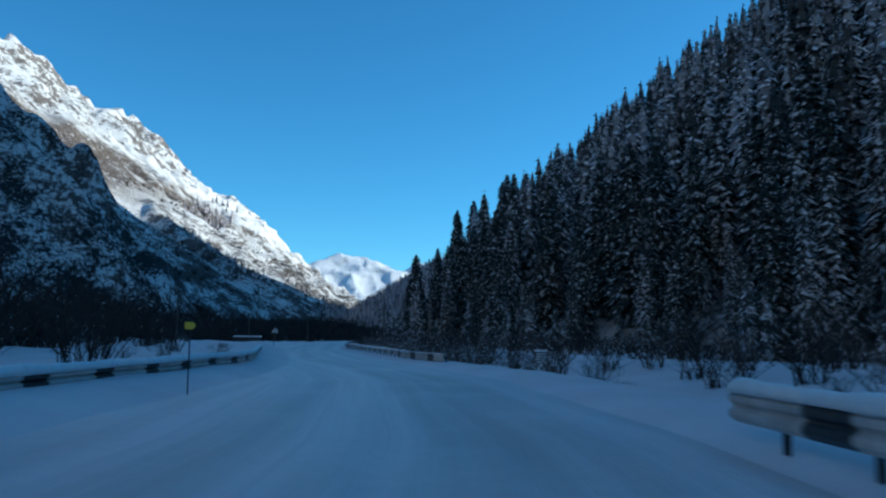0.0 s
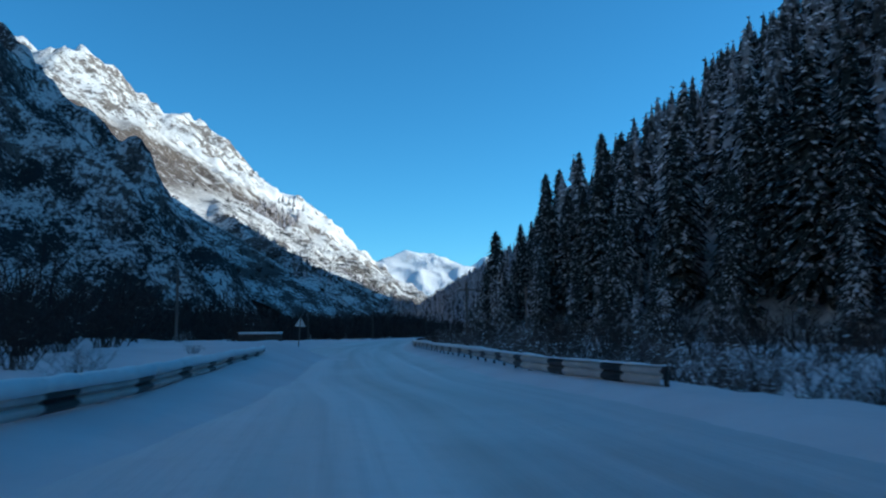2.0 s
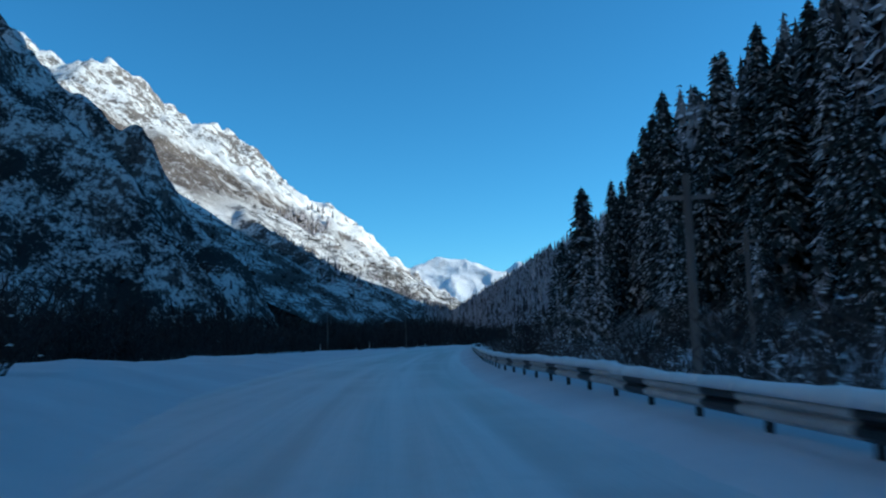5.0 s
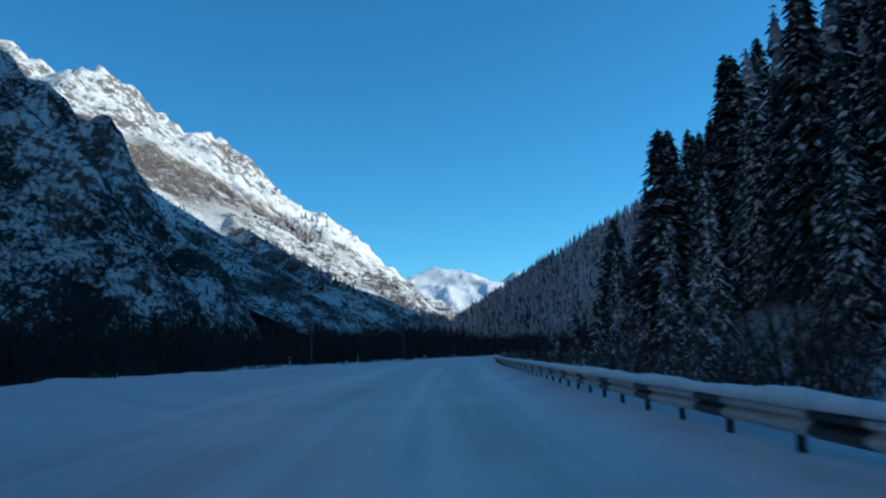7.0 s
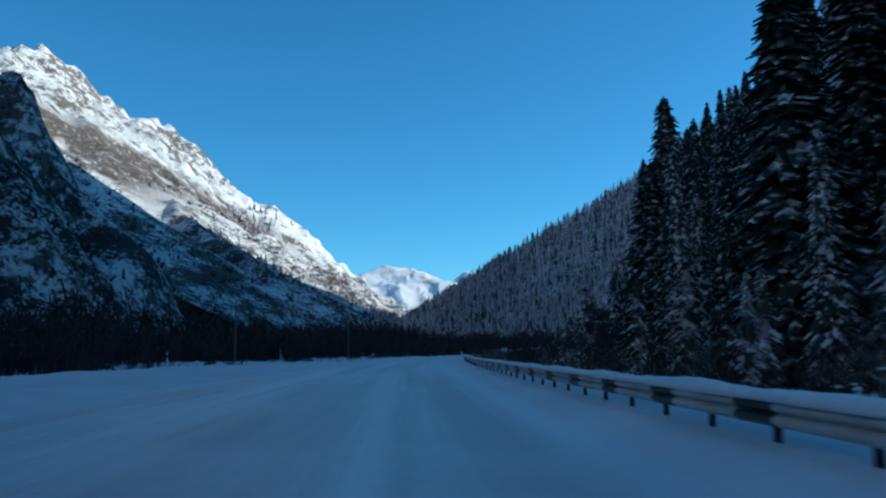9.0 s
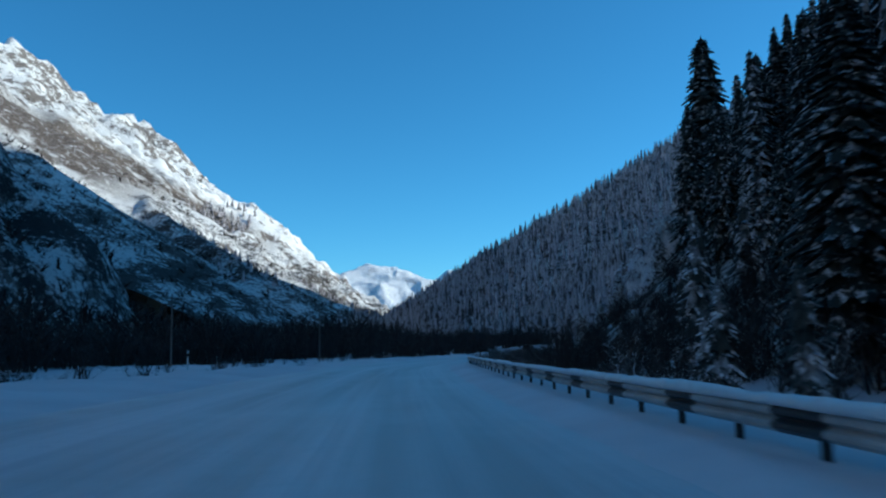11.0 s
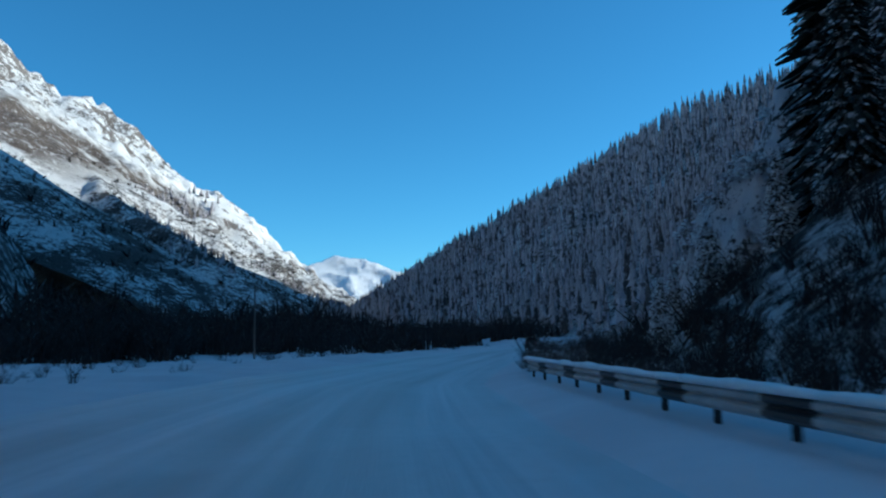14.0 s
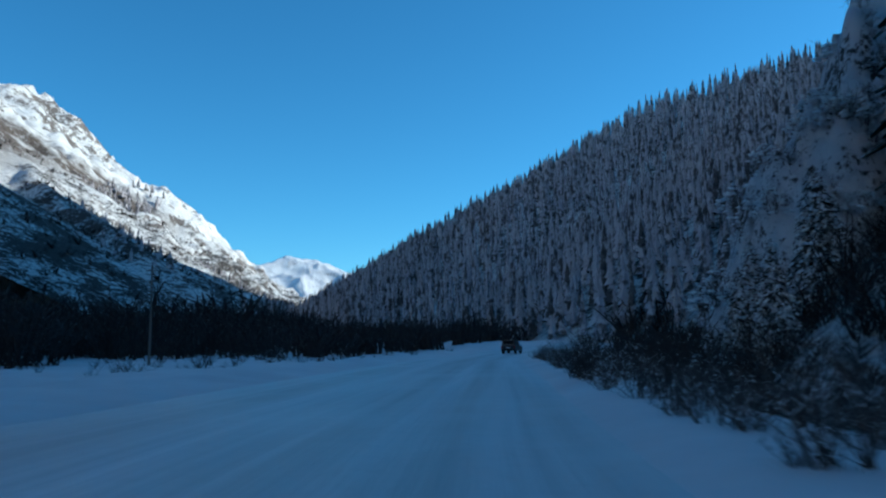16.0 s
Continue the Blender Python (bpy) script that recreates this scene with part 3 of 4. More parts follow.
for x, y in scatter(trng, (-14, 250, -60, 300), 5.0, lambda x, y: wooded(x, y, 0, 220) & (y > 1.2 * x - 60) & (ground_z(x, y) < 0.45 * np.hypot(x, y + 10))
                    & np.all([np.hypot(x - q[0], y - q[1]) > 3.2 for q in KNOWN], axis=0)):
    front = x - float(line_x(FOREST_FOOT, y))
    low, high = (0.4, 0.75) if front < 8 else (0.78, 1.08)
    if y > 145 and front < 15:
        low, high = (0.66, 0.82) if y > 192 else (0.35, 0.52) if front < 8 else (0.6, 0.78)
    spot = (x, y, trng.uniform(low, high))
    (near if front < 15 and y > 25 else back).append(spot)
depth = sorted(near[8:], key=lambda q: q[0] - float(line_x(FOREST_FOOT, q[1])))
near, back = near[:8] + depth[:190], back + depth[190:]
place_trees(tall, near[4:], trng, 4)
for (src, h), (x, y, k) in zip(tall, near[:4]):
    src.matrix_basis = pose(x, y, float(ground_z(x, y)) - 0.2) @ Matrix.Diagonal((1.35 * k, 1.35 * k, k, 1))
laden_spots = [(-6.5, 243, 0.42), (-4.0, 247, 0.5), (-8.0, 236, 0.4), (-2.0, 243, 0.55), (2.5, 240, 0.6), (7.5, 240, 0.75), (12.0, 241, 0.9), (16.5, 243, 1.0), (5.0, 234, 0.5), (11.0, 233, 0.6)]
place_trees(laden, laden_spots[2:], trng)
for (src, h), (x, y, k) in zip(laden, laden_spots[:2]):
    src.matrix_basis = pose(x, y, float(ground_z(x, y)) - 0.2) @ Matrix.Diagonal((k, k, k, 1))
mid = [spruce_data(s, 20.0, r, 1.6, 6, 2, 0.22)[:2] for s, r in ((21, 3.2), (22, 2.8), (23, 3.5))]
deep_in = [q for q in back if q[0] - float(line_x(FOREST_FOOT, q[1])) > 55]
back = [q for q in back if q[0] - float(line_x(FOREST_FOOT, q[1])) <= 55]
high = [spruce_data(s, 20.0, r, 2.3, 6, 2, 0.26)[:2] for s, r in ((26, 3.2), (27, 2.8), (28, 3.5))]
merged("upper_spruce_forest", high, deep_in, FORESTSPRUCE, "snow-dusted spruces high on the steep hillside", "forest")
merged("spruce_forest", mid, back, FORESTSPRUCE, "dense snow-dusted spruce forest climbing the steep hillside", "forest")


def cone_tree(seed, height, radius, tiers, sides):
    rng = random.Random(seed)
    V, F = [], []
    for t in range(tiers):
        z0, z1 = height * (0.06 + 0.8 * t / tiers), height * min(1.0, 0.06 + 0.8 * (t + 1.7) / tiers)
        r = radius * (1 - 0.86 * t / tiers)
        b = len(V)
        for k in range(sides):
            a = 2 * math.pi * (k + rng.uniform(-0.3, 0.3)) / sides + t
            rr = r * rng.uniform(0.6, 1.2)
            V.append((rr * math.cos(a), rr * math.sin(a), z0 - rng.uniform(0, 0.05) * height))
        V.append((0, 0, z1))
        F += [(b + k, b + (k + 1) % sides, b + sides) for k in range(sides)]
    return V, F


far = [cone_tree(s, 15.0, r, 7, 6) for s, r in ((31, 2.0), (32, 1.7), (33, 2.4))]


def far_wood(x, y):
    h = np.maximum(crest(x, y, RIDGE_FAR, 0.62), z_near(x, y))
    return (h > 0.5) & ~wooded(x, y, -12, 500) & (x < 330) & (y > 255) & (np.arctan2(x + 22, y - 200) < 0.62)


spots = [(x, y, trng.uniform(0.65, 1.15)) for x, y in scatter(trng, (-120, 330, 255, 905), 5.3, far_wood)]
spots += [(x, y, trng.uniform(0.8, 1.25)) for x, y in scatter(trng, (-112, -5, 560, 905), 5.6, far_wood)]
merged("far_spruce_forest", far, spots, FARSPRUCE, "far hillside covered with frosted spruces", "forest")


def ribbon(V, F, pts, radii, ang):
    """A thin flat twig through pts."""
    base, c, d = len(V), math.cos(ang), math.sin(ang)
    for p, r in zip(pts, radii):
        V += [(p[0] - c * r, p[1] - d * r, p[2]), (p[0] + c * r, p[1] + d * r, p[2] + 0.4 * r)]
    F += [(base + 2 * i, base + 2 * i + 1, base + 2 * i + 3, base + 2 * i + 2) for i in range(len(pts) - 1)]


def bush_data(seed, height, spread, stems, twigs, thick=1.0, round_stems=True):
    """A bare bush: bent stems from one stool, with fine twigs on them."""
    rng = random.Random(seed)
    V, F = [], []
    for _ in range(stems):
        a, out = rng.uniform(0, 6.283), spread * rng.uniform(0.1, 1.0)
        h = height * rng.uniform(0.5, 1.0) * (1 - 0.3 * out / spread)
        bx, by = rng.uniform(-0.3, 0.3) * spread, rng.uniform(-0.3, 0.3) * spread
        pts = [(bx + out * math.cos(a) * u ** 1.3 + rng.uniform(-0.08, 0.08), by + out * math.sin(a) * u ** 1.3 + rng.uniform(-0.08, 0.08), h * u - 0.1) for u in (0, 0.5, 1.0)]
        r = (0.010 + 0.006 * height) * thick
        if round_stems:
            tube(V, F, pts, [r, r * 0.7, r * 0.2], 3)
        else:
            ribbon(V, F, pts, [r, r * 0.8, r * 0.3], rng.uniform(0, 3.14))
        for _ in range(twigs):
            i = rng.choice((0, 1, 1))
            p, q, u = pts[i], pts[i + 1], rng.uniform(0.3, 1.0)
            s = tuple(p[k] + (q[k] - p[k]) * u for k in range(3))
            b, L = rng.uniform(0, 6.283), height * rng.uniform(0.15, 0.34)
            e = (s[0] + L * 0.7 * math.cos(b), s[1] + L * 0.7 * math.sin(b), s[2] + L * rng.uniform(0.1, 0.8))
            ribbon(V, F, [s, e], [r * 0.6, r * 0.2], rng.uniform(0, 3.14))
    return V, F


def bush(seed, height, spread, stems, twigs, mat, label, group, heap=0, size=0.15):
    V, F = bush_data(seed, height, spread, stems, twigs)
    root = tagged(new("bush"), label, "bush", group)
    mesh_object("stem_clump", V, F, mat, False, root)
    V, F = [], []
    snow_load(V, F, seed, height * 0.95, spread * 1.15, heap or (60 if mat is FROSTTWIG else 8), size)
    tagged(mesh_object("snow_load", V, F, CAP, True, root), "clumps of frost and snow on the twigs", kind="stuff")
    return root


brng = random.Random(23)
dark = [bush(41 + i, h, sp, 26, 8, TWIG, "bare dark brown bush in the roadside snow", "roadside bushes") for i, (h, sp) in enumerate(((2.6, 1.5), (3.4, 1.7), (2.0, 1.6)))]
frost = [bush(51 + i, h, sp, 32, 9, FROSTTWIG, "low bare bush thick with frost and snow", "frosted bushes") for i, (h, sp) in enumerate(((1.3, 1.1), (1.7, 1.4)))]


clinging = [bush(56 + i, h, sp, 26, 7, FROSTTWIG, "gnarled bush on the rocks bowed under fresh snow", "bushes on the outcrop", 70, 0.85) for i, (h, sp) in enumerate(((2.2, 2.0), (3.0, 1.9), (1.6, 2.3)))]


def put_bushes(made, spots):
    for i, (x, y, k) in enumerate(spots):
        m = pose(x, y, float(ground_z(x, y)) - 0.05, 0, 0, brng.uniform(0, 360))
        if i < len(made):
            made[i].matrix_basis = m @ Matrix.Diagonal((k, k, k, 1))
        else:
            copy_thing(made[i % len(made)], m).scale = (k, k, k)


right_side = [(x, y, brng.uniform(0.6, 1.3) * (0.6 if y > 195 else 1.0)) for x, y in scatter(brng, (-14, 42, 4, 300), 3.5,
              lambda x, y: (x - line_x(RIGHT_EDGE, y) > np.where(y < 33, 8.5, 2.6)) & (x < line_x(FOREST_FOOT, y) + 4), 0.9)]
gap = lambda x, y: line_x(LEFT_EDGE, np.minimum(y, 410)) - x
left_side = [(x, y, brng.uniform(0.7, 1.5) * (0.5 if y > 200 else 0.8 if y > 110 else 1.0)) for x, y in scatter(brng, (-75, -5, 4, 330), 4.6, lambda x, y: np.where(y < 85, gap(x, y) > 3.0, line_x(BRINK, y) - x > 1.5)
             & (gap(x, y) < np.where(y < 80, 26, 34)) & ~((y > 62) & (y < 76) & (x > -24)), 0.65)]
both = right_side + left_side
brng.shuffle(both)
nearest = lambda q: min(abs(q[0] - float(line_x(RIGHT_EDGE, q[1]))), abs(q[0] - float(line_x(LEFT_EDGE, q[1])))) + 0.03 * q[1]
brown = sorted([q for i, q in enumerate(both) if i % 3], key=nearest)
brown_verge = [(x, y, brng.uniform(0.35, 0.62)) for x, y in scatter(brng, (-22, 20, 206, 300), 2.6, lambda x, y: (x - line_x(RIGHT_EDGE, y) > 0.5) & (x - line_x(RIGHT_EDGE, y) < 13), 0.8)]
hoary = sorted([q if q[0] > float(line_x(RIGHT_EDGE, q[1])) else (q[0], q[1], 0.6 * q[2]) for i, q in enumerate(both) if not i % 3], key=nearest)
rail_side = [(float(line_x(RAIL_RIGHT, y)) + brng.uniform(1.8, 6.0), y, brng.uniform(0.8, 1.5)) for y in np.arange(44, 130, 1.1)]
verge_low = [(float(line_x(RIGHT_EDGE, y)) + brng.uniform(0.5, 3.5), y, brng.uniform(0.3, 0.7)) for y in np.arange(208, 262, 1.0)]
put_bushes(dark, brown[:85] + brown_verge[:20])
put_bushes(frost, rail_side[::2] + hoary[:40] + verge_low)
on_rocks = scatter(brng, (-6, 26, 240, 272), 2.3, lambda x, y: (z_crag(x, y) > 3) & (z_crag(x, y) > z_right(x, y)) & (y < 264 + 0.3 * x), 0.8)
put_bushes(clinging, [(x, y, brng.uniform(0.5, 1.15)) for x, y in on_rocks[:60]])
young = [(x, y, trng.uniform(0.15, 0.4)) for x, y in scatter(trng, (-14, 45, 20, 200), 3.2, lambda x, y: wooded(x, y, -5, 14) | (wooded(x, y, 14, 30) & (y > 90) & (y < 165)), 0.42)]
merged("young_spruces", [spruce_data(25 + 14 * i, 20.0, 3.8, 1.25, 9, 2, 0.16)[:2] for i in range(2)], young, SPRUCE, "low young spruces at the forest edge", "trees")
bare = [bush_data(41 + i, h, sp, 16, 6, 1.3, False) for i, (h, sp) in enumerate(((2.6, 1.5), (3.4, 1.7), (2.0, 1.6)))]
merged("roadside_scrub", bare, brown[85:] + brown_verge[20:], TWIG, "tangled bare brown scrub in the snow", "scrub")
verge_scrub = [(x, y, brng.uniform(0.3, 0.55)) for x, y in scatter(brng, (-22, 8, 207, 264), 1.25, lambda x, y: (x - line_x(RIGHT_EDGE, y) > 0.6) & (x - line_x(RIGHT_EDGE, y) < 8), 0.7)]
merged("frosted_scrub", bare, hoary[40:] + [(x, y, 0.5 * k) for x, y, k in rail_side[1::2]] + verge_scrub, FROSTTWIG, "tangled frosted scrub in the snow", "scrub")

under = [(x, y, brng.uniform(0.45, 0.85) * (0.62 if y > 196 else 0.9)) for x, y in scatter(brng, (-20, 14, 166, 256), 1.9, lambda x, y: (x > line_x(HILL_FOOT, y) - np.interp(y, [166, 206], [1, 6])) & (x < line_x(HILL_FOOT, y) + np.interp(y, [166, 206], [12, 7])) & (z_crag(x, y) < 6), 0.9)]
thick = [bush_data(61 + i, h, 2.8, 26, 6, 1.5, False) for i, h in enumerate((4.5, 6.0, 3.6))]
loose = [bush_data(64 + i, h, 3.4, 14, 4, 4.5, False) for i, h in enumerate((4.5, 6.0, 3.6))]
spots = [(x, y, brng.uniform(0.7, 1.35) * (0.6 if x > line_x(RIGHT_EDGE, y) and y < 330 else 1.5 if x < -48 else 1.0)) for x, y in scatter(brng, (-150, 30, 20, 640), 4.6, lambda x, y:
         (np.where(y < 85, gap(x, y) > 12, line_x(BRINK, y) - x > np.interp(y, [85, 130, 200, 240, 300, 330], [9, 12, 24, 36, 26, 10])) | ((y > 205) & (x > line_x(RIGHT_EDGE, np.minimum(y, 410)) + 5)) | (y > 430)) & (ground_z(x, y) < 9)
         & (x < np.interp(y, [0, 300, 700], [60, 40, -40])), 0.85)]
close_by = lambda q: q[1] < 320 and -75 < q[0]
merged("thicket_far", loose, [q for q in spots if not close_by(q)], TWIG, "far dark leafless thicket along the valley floor", "thicket")
merged("thicket", thick, [q for q in spots if close_by(q)] + under, TWIG, "dark brown leafless thicket along the valley floor", "thicket")
scrub = [bush_data(71 + i, h, sp, 8, 2, 7.0, False) for i, (h, sp) in enumerate(((2.0, 1.8), (2.8, 2.0), (1.4, 1.6)))]
spots = [(x, y, brng.uniform(0.7, 1.6)) for x, y in scatter(brng, (-330, -75, 60, 470), 3.8, lambda x, y: (z_spur(x, y) > 2) & (z_spur(x, y) < 62) & (fbm(x, y, 30, 3, 0.5, 77) > -0.15), 0.75)]
spots += [(x, y, brng.uniform(1.0, 2.2)) for x, y in scatter(brng, (-520, -80, 520, 1300), 9.0, lambda x, y: (z_mount(x, y) > 2) & (fbm(x, y, 60, 3, 0.5, 78) > -0.15 + 0.003 * z_mount(x, y)))]
merged("slope_scrub", scrub, spots, TWIG, "scattered dark scrub on the snowy slopes", "scrub")
spots = [(x, y, brng.uniform(0.5, 1.0)) for x, y in scatter(brng, (-420, -90, 470, 1200), 9.0, lambda x, y: (z_mount(x, y) > 1) & (fbm(x, y, 80, 3, 0.5, 79) > 0.08 + 0.004 * z_mount(x, y)))]
spots += [(x, y, brng.uniform(0.8, 1.7)) for x, y in scatter(brng, (-430, -300, 1080, 1420), 11.0, lambda x, y: np.abs(x + 0.1 * (y - 1250) + 375 + 30 * fbm(x, y, 60, 2, 0.5, 80)) < 26)]
firs = [cone_tree(s, 11.0, r, 5, 6) for s, r in ((34, 2.4), (35, 2.0), (36, 2.9))]
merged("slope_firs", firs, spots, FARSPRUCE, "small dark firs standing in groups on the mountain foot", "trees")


# ---- guardrails ----
def along(pts, step):
    """Points every step metres along a line, each with its direction."""
    P = [Vector((p[0], p[1], 0)) for p in pts]
    seg = [(b - a).length for a, b in zip(P, P[1:])]
    total, out, d = sum(seg), [], 0.0
    while d <= total + 1e-6:
        r, i = d, 0
        while i < len(seg) - 1 and r > seg[i]:
            r -= seg[i]
            i += 1
        w = (P[i + 1] - P[i]).normalized()
        out.append((P[i] + w * r, w))
        d += step
    return out


W_PROFILE = [(0.0, -0.155), (0.012, -0.14), (0.075, -0.105), (0.082, -0.075), (0.075, -0.045), (0.012, -0.012), (0.006, 0.0),
             (0.012, 0.012), (0.075, 0.045), (0.082, 0.075), (0.075, 0.105), (0.012, 0.14), (0.0, 0.155)]


def beam(bm, samples, side, z_of, grow_by=0.0, tall=lambda p: 1.0):
    """A pressed steel beam of W section through the sampled points, 5 mm thick."""
    rows = []
    for p, w in samples:
        n, k = Vector((-w.y, w.x, 0)) * side, tall(p)
        front = [bm.verts.new(p + n * (o + grow_by) + Vector((0, 0, z_of(p) + k * z))) for o, z in W_PROFILE]
        rear = [bm.verts.new(p + n * (o - 0.006 - grow_by) + Vector((0, 0, z_of(p) + k * z))) for o, z in W_PROFILE]
        rows.append(front + rear[::-1])
    m = len(rows[0])
    for a, b in zip(rows, rows[1:]):
        for k in range(m):
            bm.faces.new((a[k], a[(k + 1) % m], b[(k + 1) % m], b[k]))
    bm.faces.new(rows[0][::-1])
    bm.faces.new(rows[-1])
    bmesh.ops.recalc_face_normals(bm, faces=bm.faces)


def snow_cap(bm, samples, z_of, first, last, bare):
    rows = []
    for i, (p, w) in enumerate(samples):
        n = Vector((-w.y, w.x, 0))
        h = 0.17 * float(np.interp(p.y, [44, 52, 60, 120, 165, 200], [0.2 if bare else 1.0, 0.3 if bare else 1.0, 0.8, 0.85, 0.6, 0.45])) + 0.05 * noise.noise((p.x * 0.5, p.y * 0.5, 1.7)) + 0.03 * noise.noise((p.x * 2.1, p.y * 2.1, 4.2))
        if (first and i == 0) or (last and i == len(samples) - 1):
            h *= 0.6
        wd = 0.105 + 0.02 * noise.noise((p.x, p.y, 8.1))
        rows.append([bm.verts.new(p + n * (wd * c) + Vector((0, 0, z_of(p) + 0.15 + max(0.0, h) * q))) for c, q in ((-1, -0.15), (-1.08, 0.35), (-0.7, 0.85), (0, 1.0), (0.7, 0.85), (1.08, 0.35), (1, -0.15))])
    for a, b in zip(rows, rows[1:]):
        for k in range(7):
            bm.faces.new((a[k], a[(k + 1) % 7], b[(k + 1) % 7], b[k]))
    bm.faces.new(rows[0][::-1])
    bm.faces.new(rows[-1])
    bmesh.ops.recalc_face_normals(bm, faces=bm.faces)


def guardrail(line, side, lift, label, first_black):
    root = tagged(new("guardrail"), label, "guardrail", "roadside guardrails")
    z_of = lambda p: float(z_floor(np.array(p.x), np.array(p.y))) * 0.3 + lift - (0.13 * float(np.clip((58 - p.y) / 10, 0.35, 1) * (p.y < 80)) if line is RAIL_RIGHT else 0.0)
    tall = lambda p: float(np.interp(p.y, [51, 56], [1.4, 1.0])) if line is RAIL_RIGHT else 1.4 if line is RAIL_RIGHT_FIRST else 1.0
    pts = along(line, 0.2138)
    i, black = 0, first_black
    post_mesh = None
    while i < len(pts) - 2:
        n = 5 if black else 8 if i == 0 else 11
        run = pts[i:i + n + 1]
        bm = bmesh.new()
        beam(bm, run, side, z_of, 0.001 if black else 0.0, tall)
        part("black_band" if black else "white_beam", bm, BLACKPAINT if black else WHITEPAINT, root, "matt black painted band" if black else "weathered white painted steel beam")
        bm = bmesh.new()
        snow_cap(bm, run, lambda p: z_of(p) + 0.155 * (tall(p) - 1.0), i == 0, i + n >= len(pts) - 2, line is RAIL_RIGHT)
        part("snow_cap", bm, CAP, root, "soft ridge of settled snow", True)
        i += n
        black = not black
    for p, w in along(line, 2.0):
        n = Vector((-w.y, w.x, 0)) * -side
        if post_mesh is None:
            bm = bmesh.new()
            for x0, x1, y0, y1 in ((-0.05, 0.05, -0.005, 0.005), (-0.05, -0.042, -0.032, 0.032), (0.042, 0.05, -0.032, 0.032)):
                c = bmesh.ops.create_cube(bm, size=1.0)["verts"]
                bmesh.ops.scale(bm, vec=(x1 - x0, y1 - y0, 1.25), verts=c)
                bmesh.ops.translate(bm, vec=((x0 + x1) / 2, (y0 + y1) / 2, -0.5), verts=c)
            post = part("post", bm, BLACKPAINT, root, "dark steel post")
            post_mesh = post.data
        else:
            post = new("post", post_mesh)
            post.parent = root
            tagged(post, "dark steel post")
        post.matrix_basis = Matrix.Translation(p + n * 0.075 + Vector((0, 0, z_of(p)))) @ Matrix.Rotation(math.atan2(w.y, w.x), 4, "Z")
    return root


guardrail(RAIL_RIGHT, 1, 0.50, "long black-and-white steel guardrail capped with snow", False)
guardrail(RAIL_RIGHT_FIRST, 1, 0.58, "short black-and-white guardrail end capped with snow", False)
guardrail(RAIL_LEFT, -1, 0.43, "black-and-white steel guardrail half buried in snow", True)


# ---- signs, posts and other roadside things ----
def box(bm, x0, x1, y0, y1, z0, z1, bevel=0.0):
    v = bmesh.ops.create_cube(bm, size=1.0)["verts"]
    bmesh.ops.scale(bm, vec=(x1 - x0, y1 - y0, z1 - z0), verts=v)
    bmesh.ops.translate(bm, vec=((x0 + x1) / 2, (y0 + y1) / 2, (z0 + z1) / 2), verts=v)
    if bevel:
        bmesh.ops.bevel(bm, geom=list({e for q in v for e in q.link_edges}), offset=bevel, segments=2, affect="EDGES")


def rod(bm, r0, r1, z0, z1, sides=10):
    bmesh.ops.create_cone(bm, cap_ends=True, segments=sides, radius1=r0, radius2=r1, depth=z1 - z0, matrix=Matrix.Translation((0, 0, (z0 + z1) / 2)))


def warning_sign(x, y):
    root = tagged(new("road_sign"), "grey back of a triangular road sign on a leaning post", "road sign")
    bm = bmesh.new()
    rod(bm, 0.03, 0.03, -0.4, 2.06, 8)
    part("post", bm, WOOD, root, "rusty grey post")
    bm = bmesh.new()
    s = 0.30
    tri = [(-s, 1.5), (s, 1.5), (0.0, 1.5 + s * 1.75)]
    f = [bm.verts.new((px, 0.045, pz)) for px, pz in tri]
    g = [bm.verts.new((px, 0.055, pz)) for px, pz in tri]
    bm.faces.new(f)
    bm.faces.new(g[::-1])
    for k in range(3):
        bm.faces.new((f[k], f[(k + 1) % 3], g[(k + 1) % 3], g[k]))
    bmesh.ops.recalc_face_normals(bm, faces=bm.faces)
    part("plate", bm, SIGNBACK, root, "pale bare metal back of the plate")
    bm = bmesh.new()
    box(bm, -0.2, 0.2, 0.032, 0.044, 1.62, 1.66)
    part("bracket", bm, STEEL, root)
    root.matrix_basis = pose(x, y, float(ground_z(x, y)) - 0.42, 0, 4, 12)


warning_sign(-14.6, 69.3)


def yellow_sign(x, y):
    root = tagged(new("marker_sign"), "small yellow arrow plate on a thin post beside the guardrail", "road sign")
    bm = bmesh.new()
    rim = [(-0.13, -0.09), (0.07, -0.09), (0.14, 0.0), (0.07, 0.09), (-0.13, 0.09)]
    near_side = [bm.verts.new((px, 0.0, 1.44 + pz)) for px, pz in rim]
    far_side = [bm.verts.new((px, 0.006, 1.44 + pz)) for px, pz in rim]
    bm.faces.new(near_side)
    bm.faces.new(far_side[::-1])
    for k in range(5):
        bm.faces.new((near_side[k], near_side[(k + 1) % 5], far_side[(k + 1) % 5], far_side[k]))
    bmesh.ops.recalc_face_normals(bm, faces=bm.faces)
    part("plate", bm, YELLOW, root, "yellow painted plate")
    bm = bmesh.new()
    rod(bm, 0.016, 0.016, -0.5, 1.50, 8)
    bmesh.ops.translate(bm, vec=(0, 0.024, 0), verts=bm.verts)
    part("post", bm, BLACKPAINT, root, "thin dark post")
    root.matrix_basis = pose(x, y, 0.3, 0, 0, 14)


yellow_sign(-6.3, 20.0)


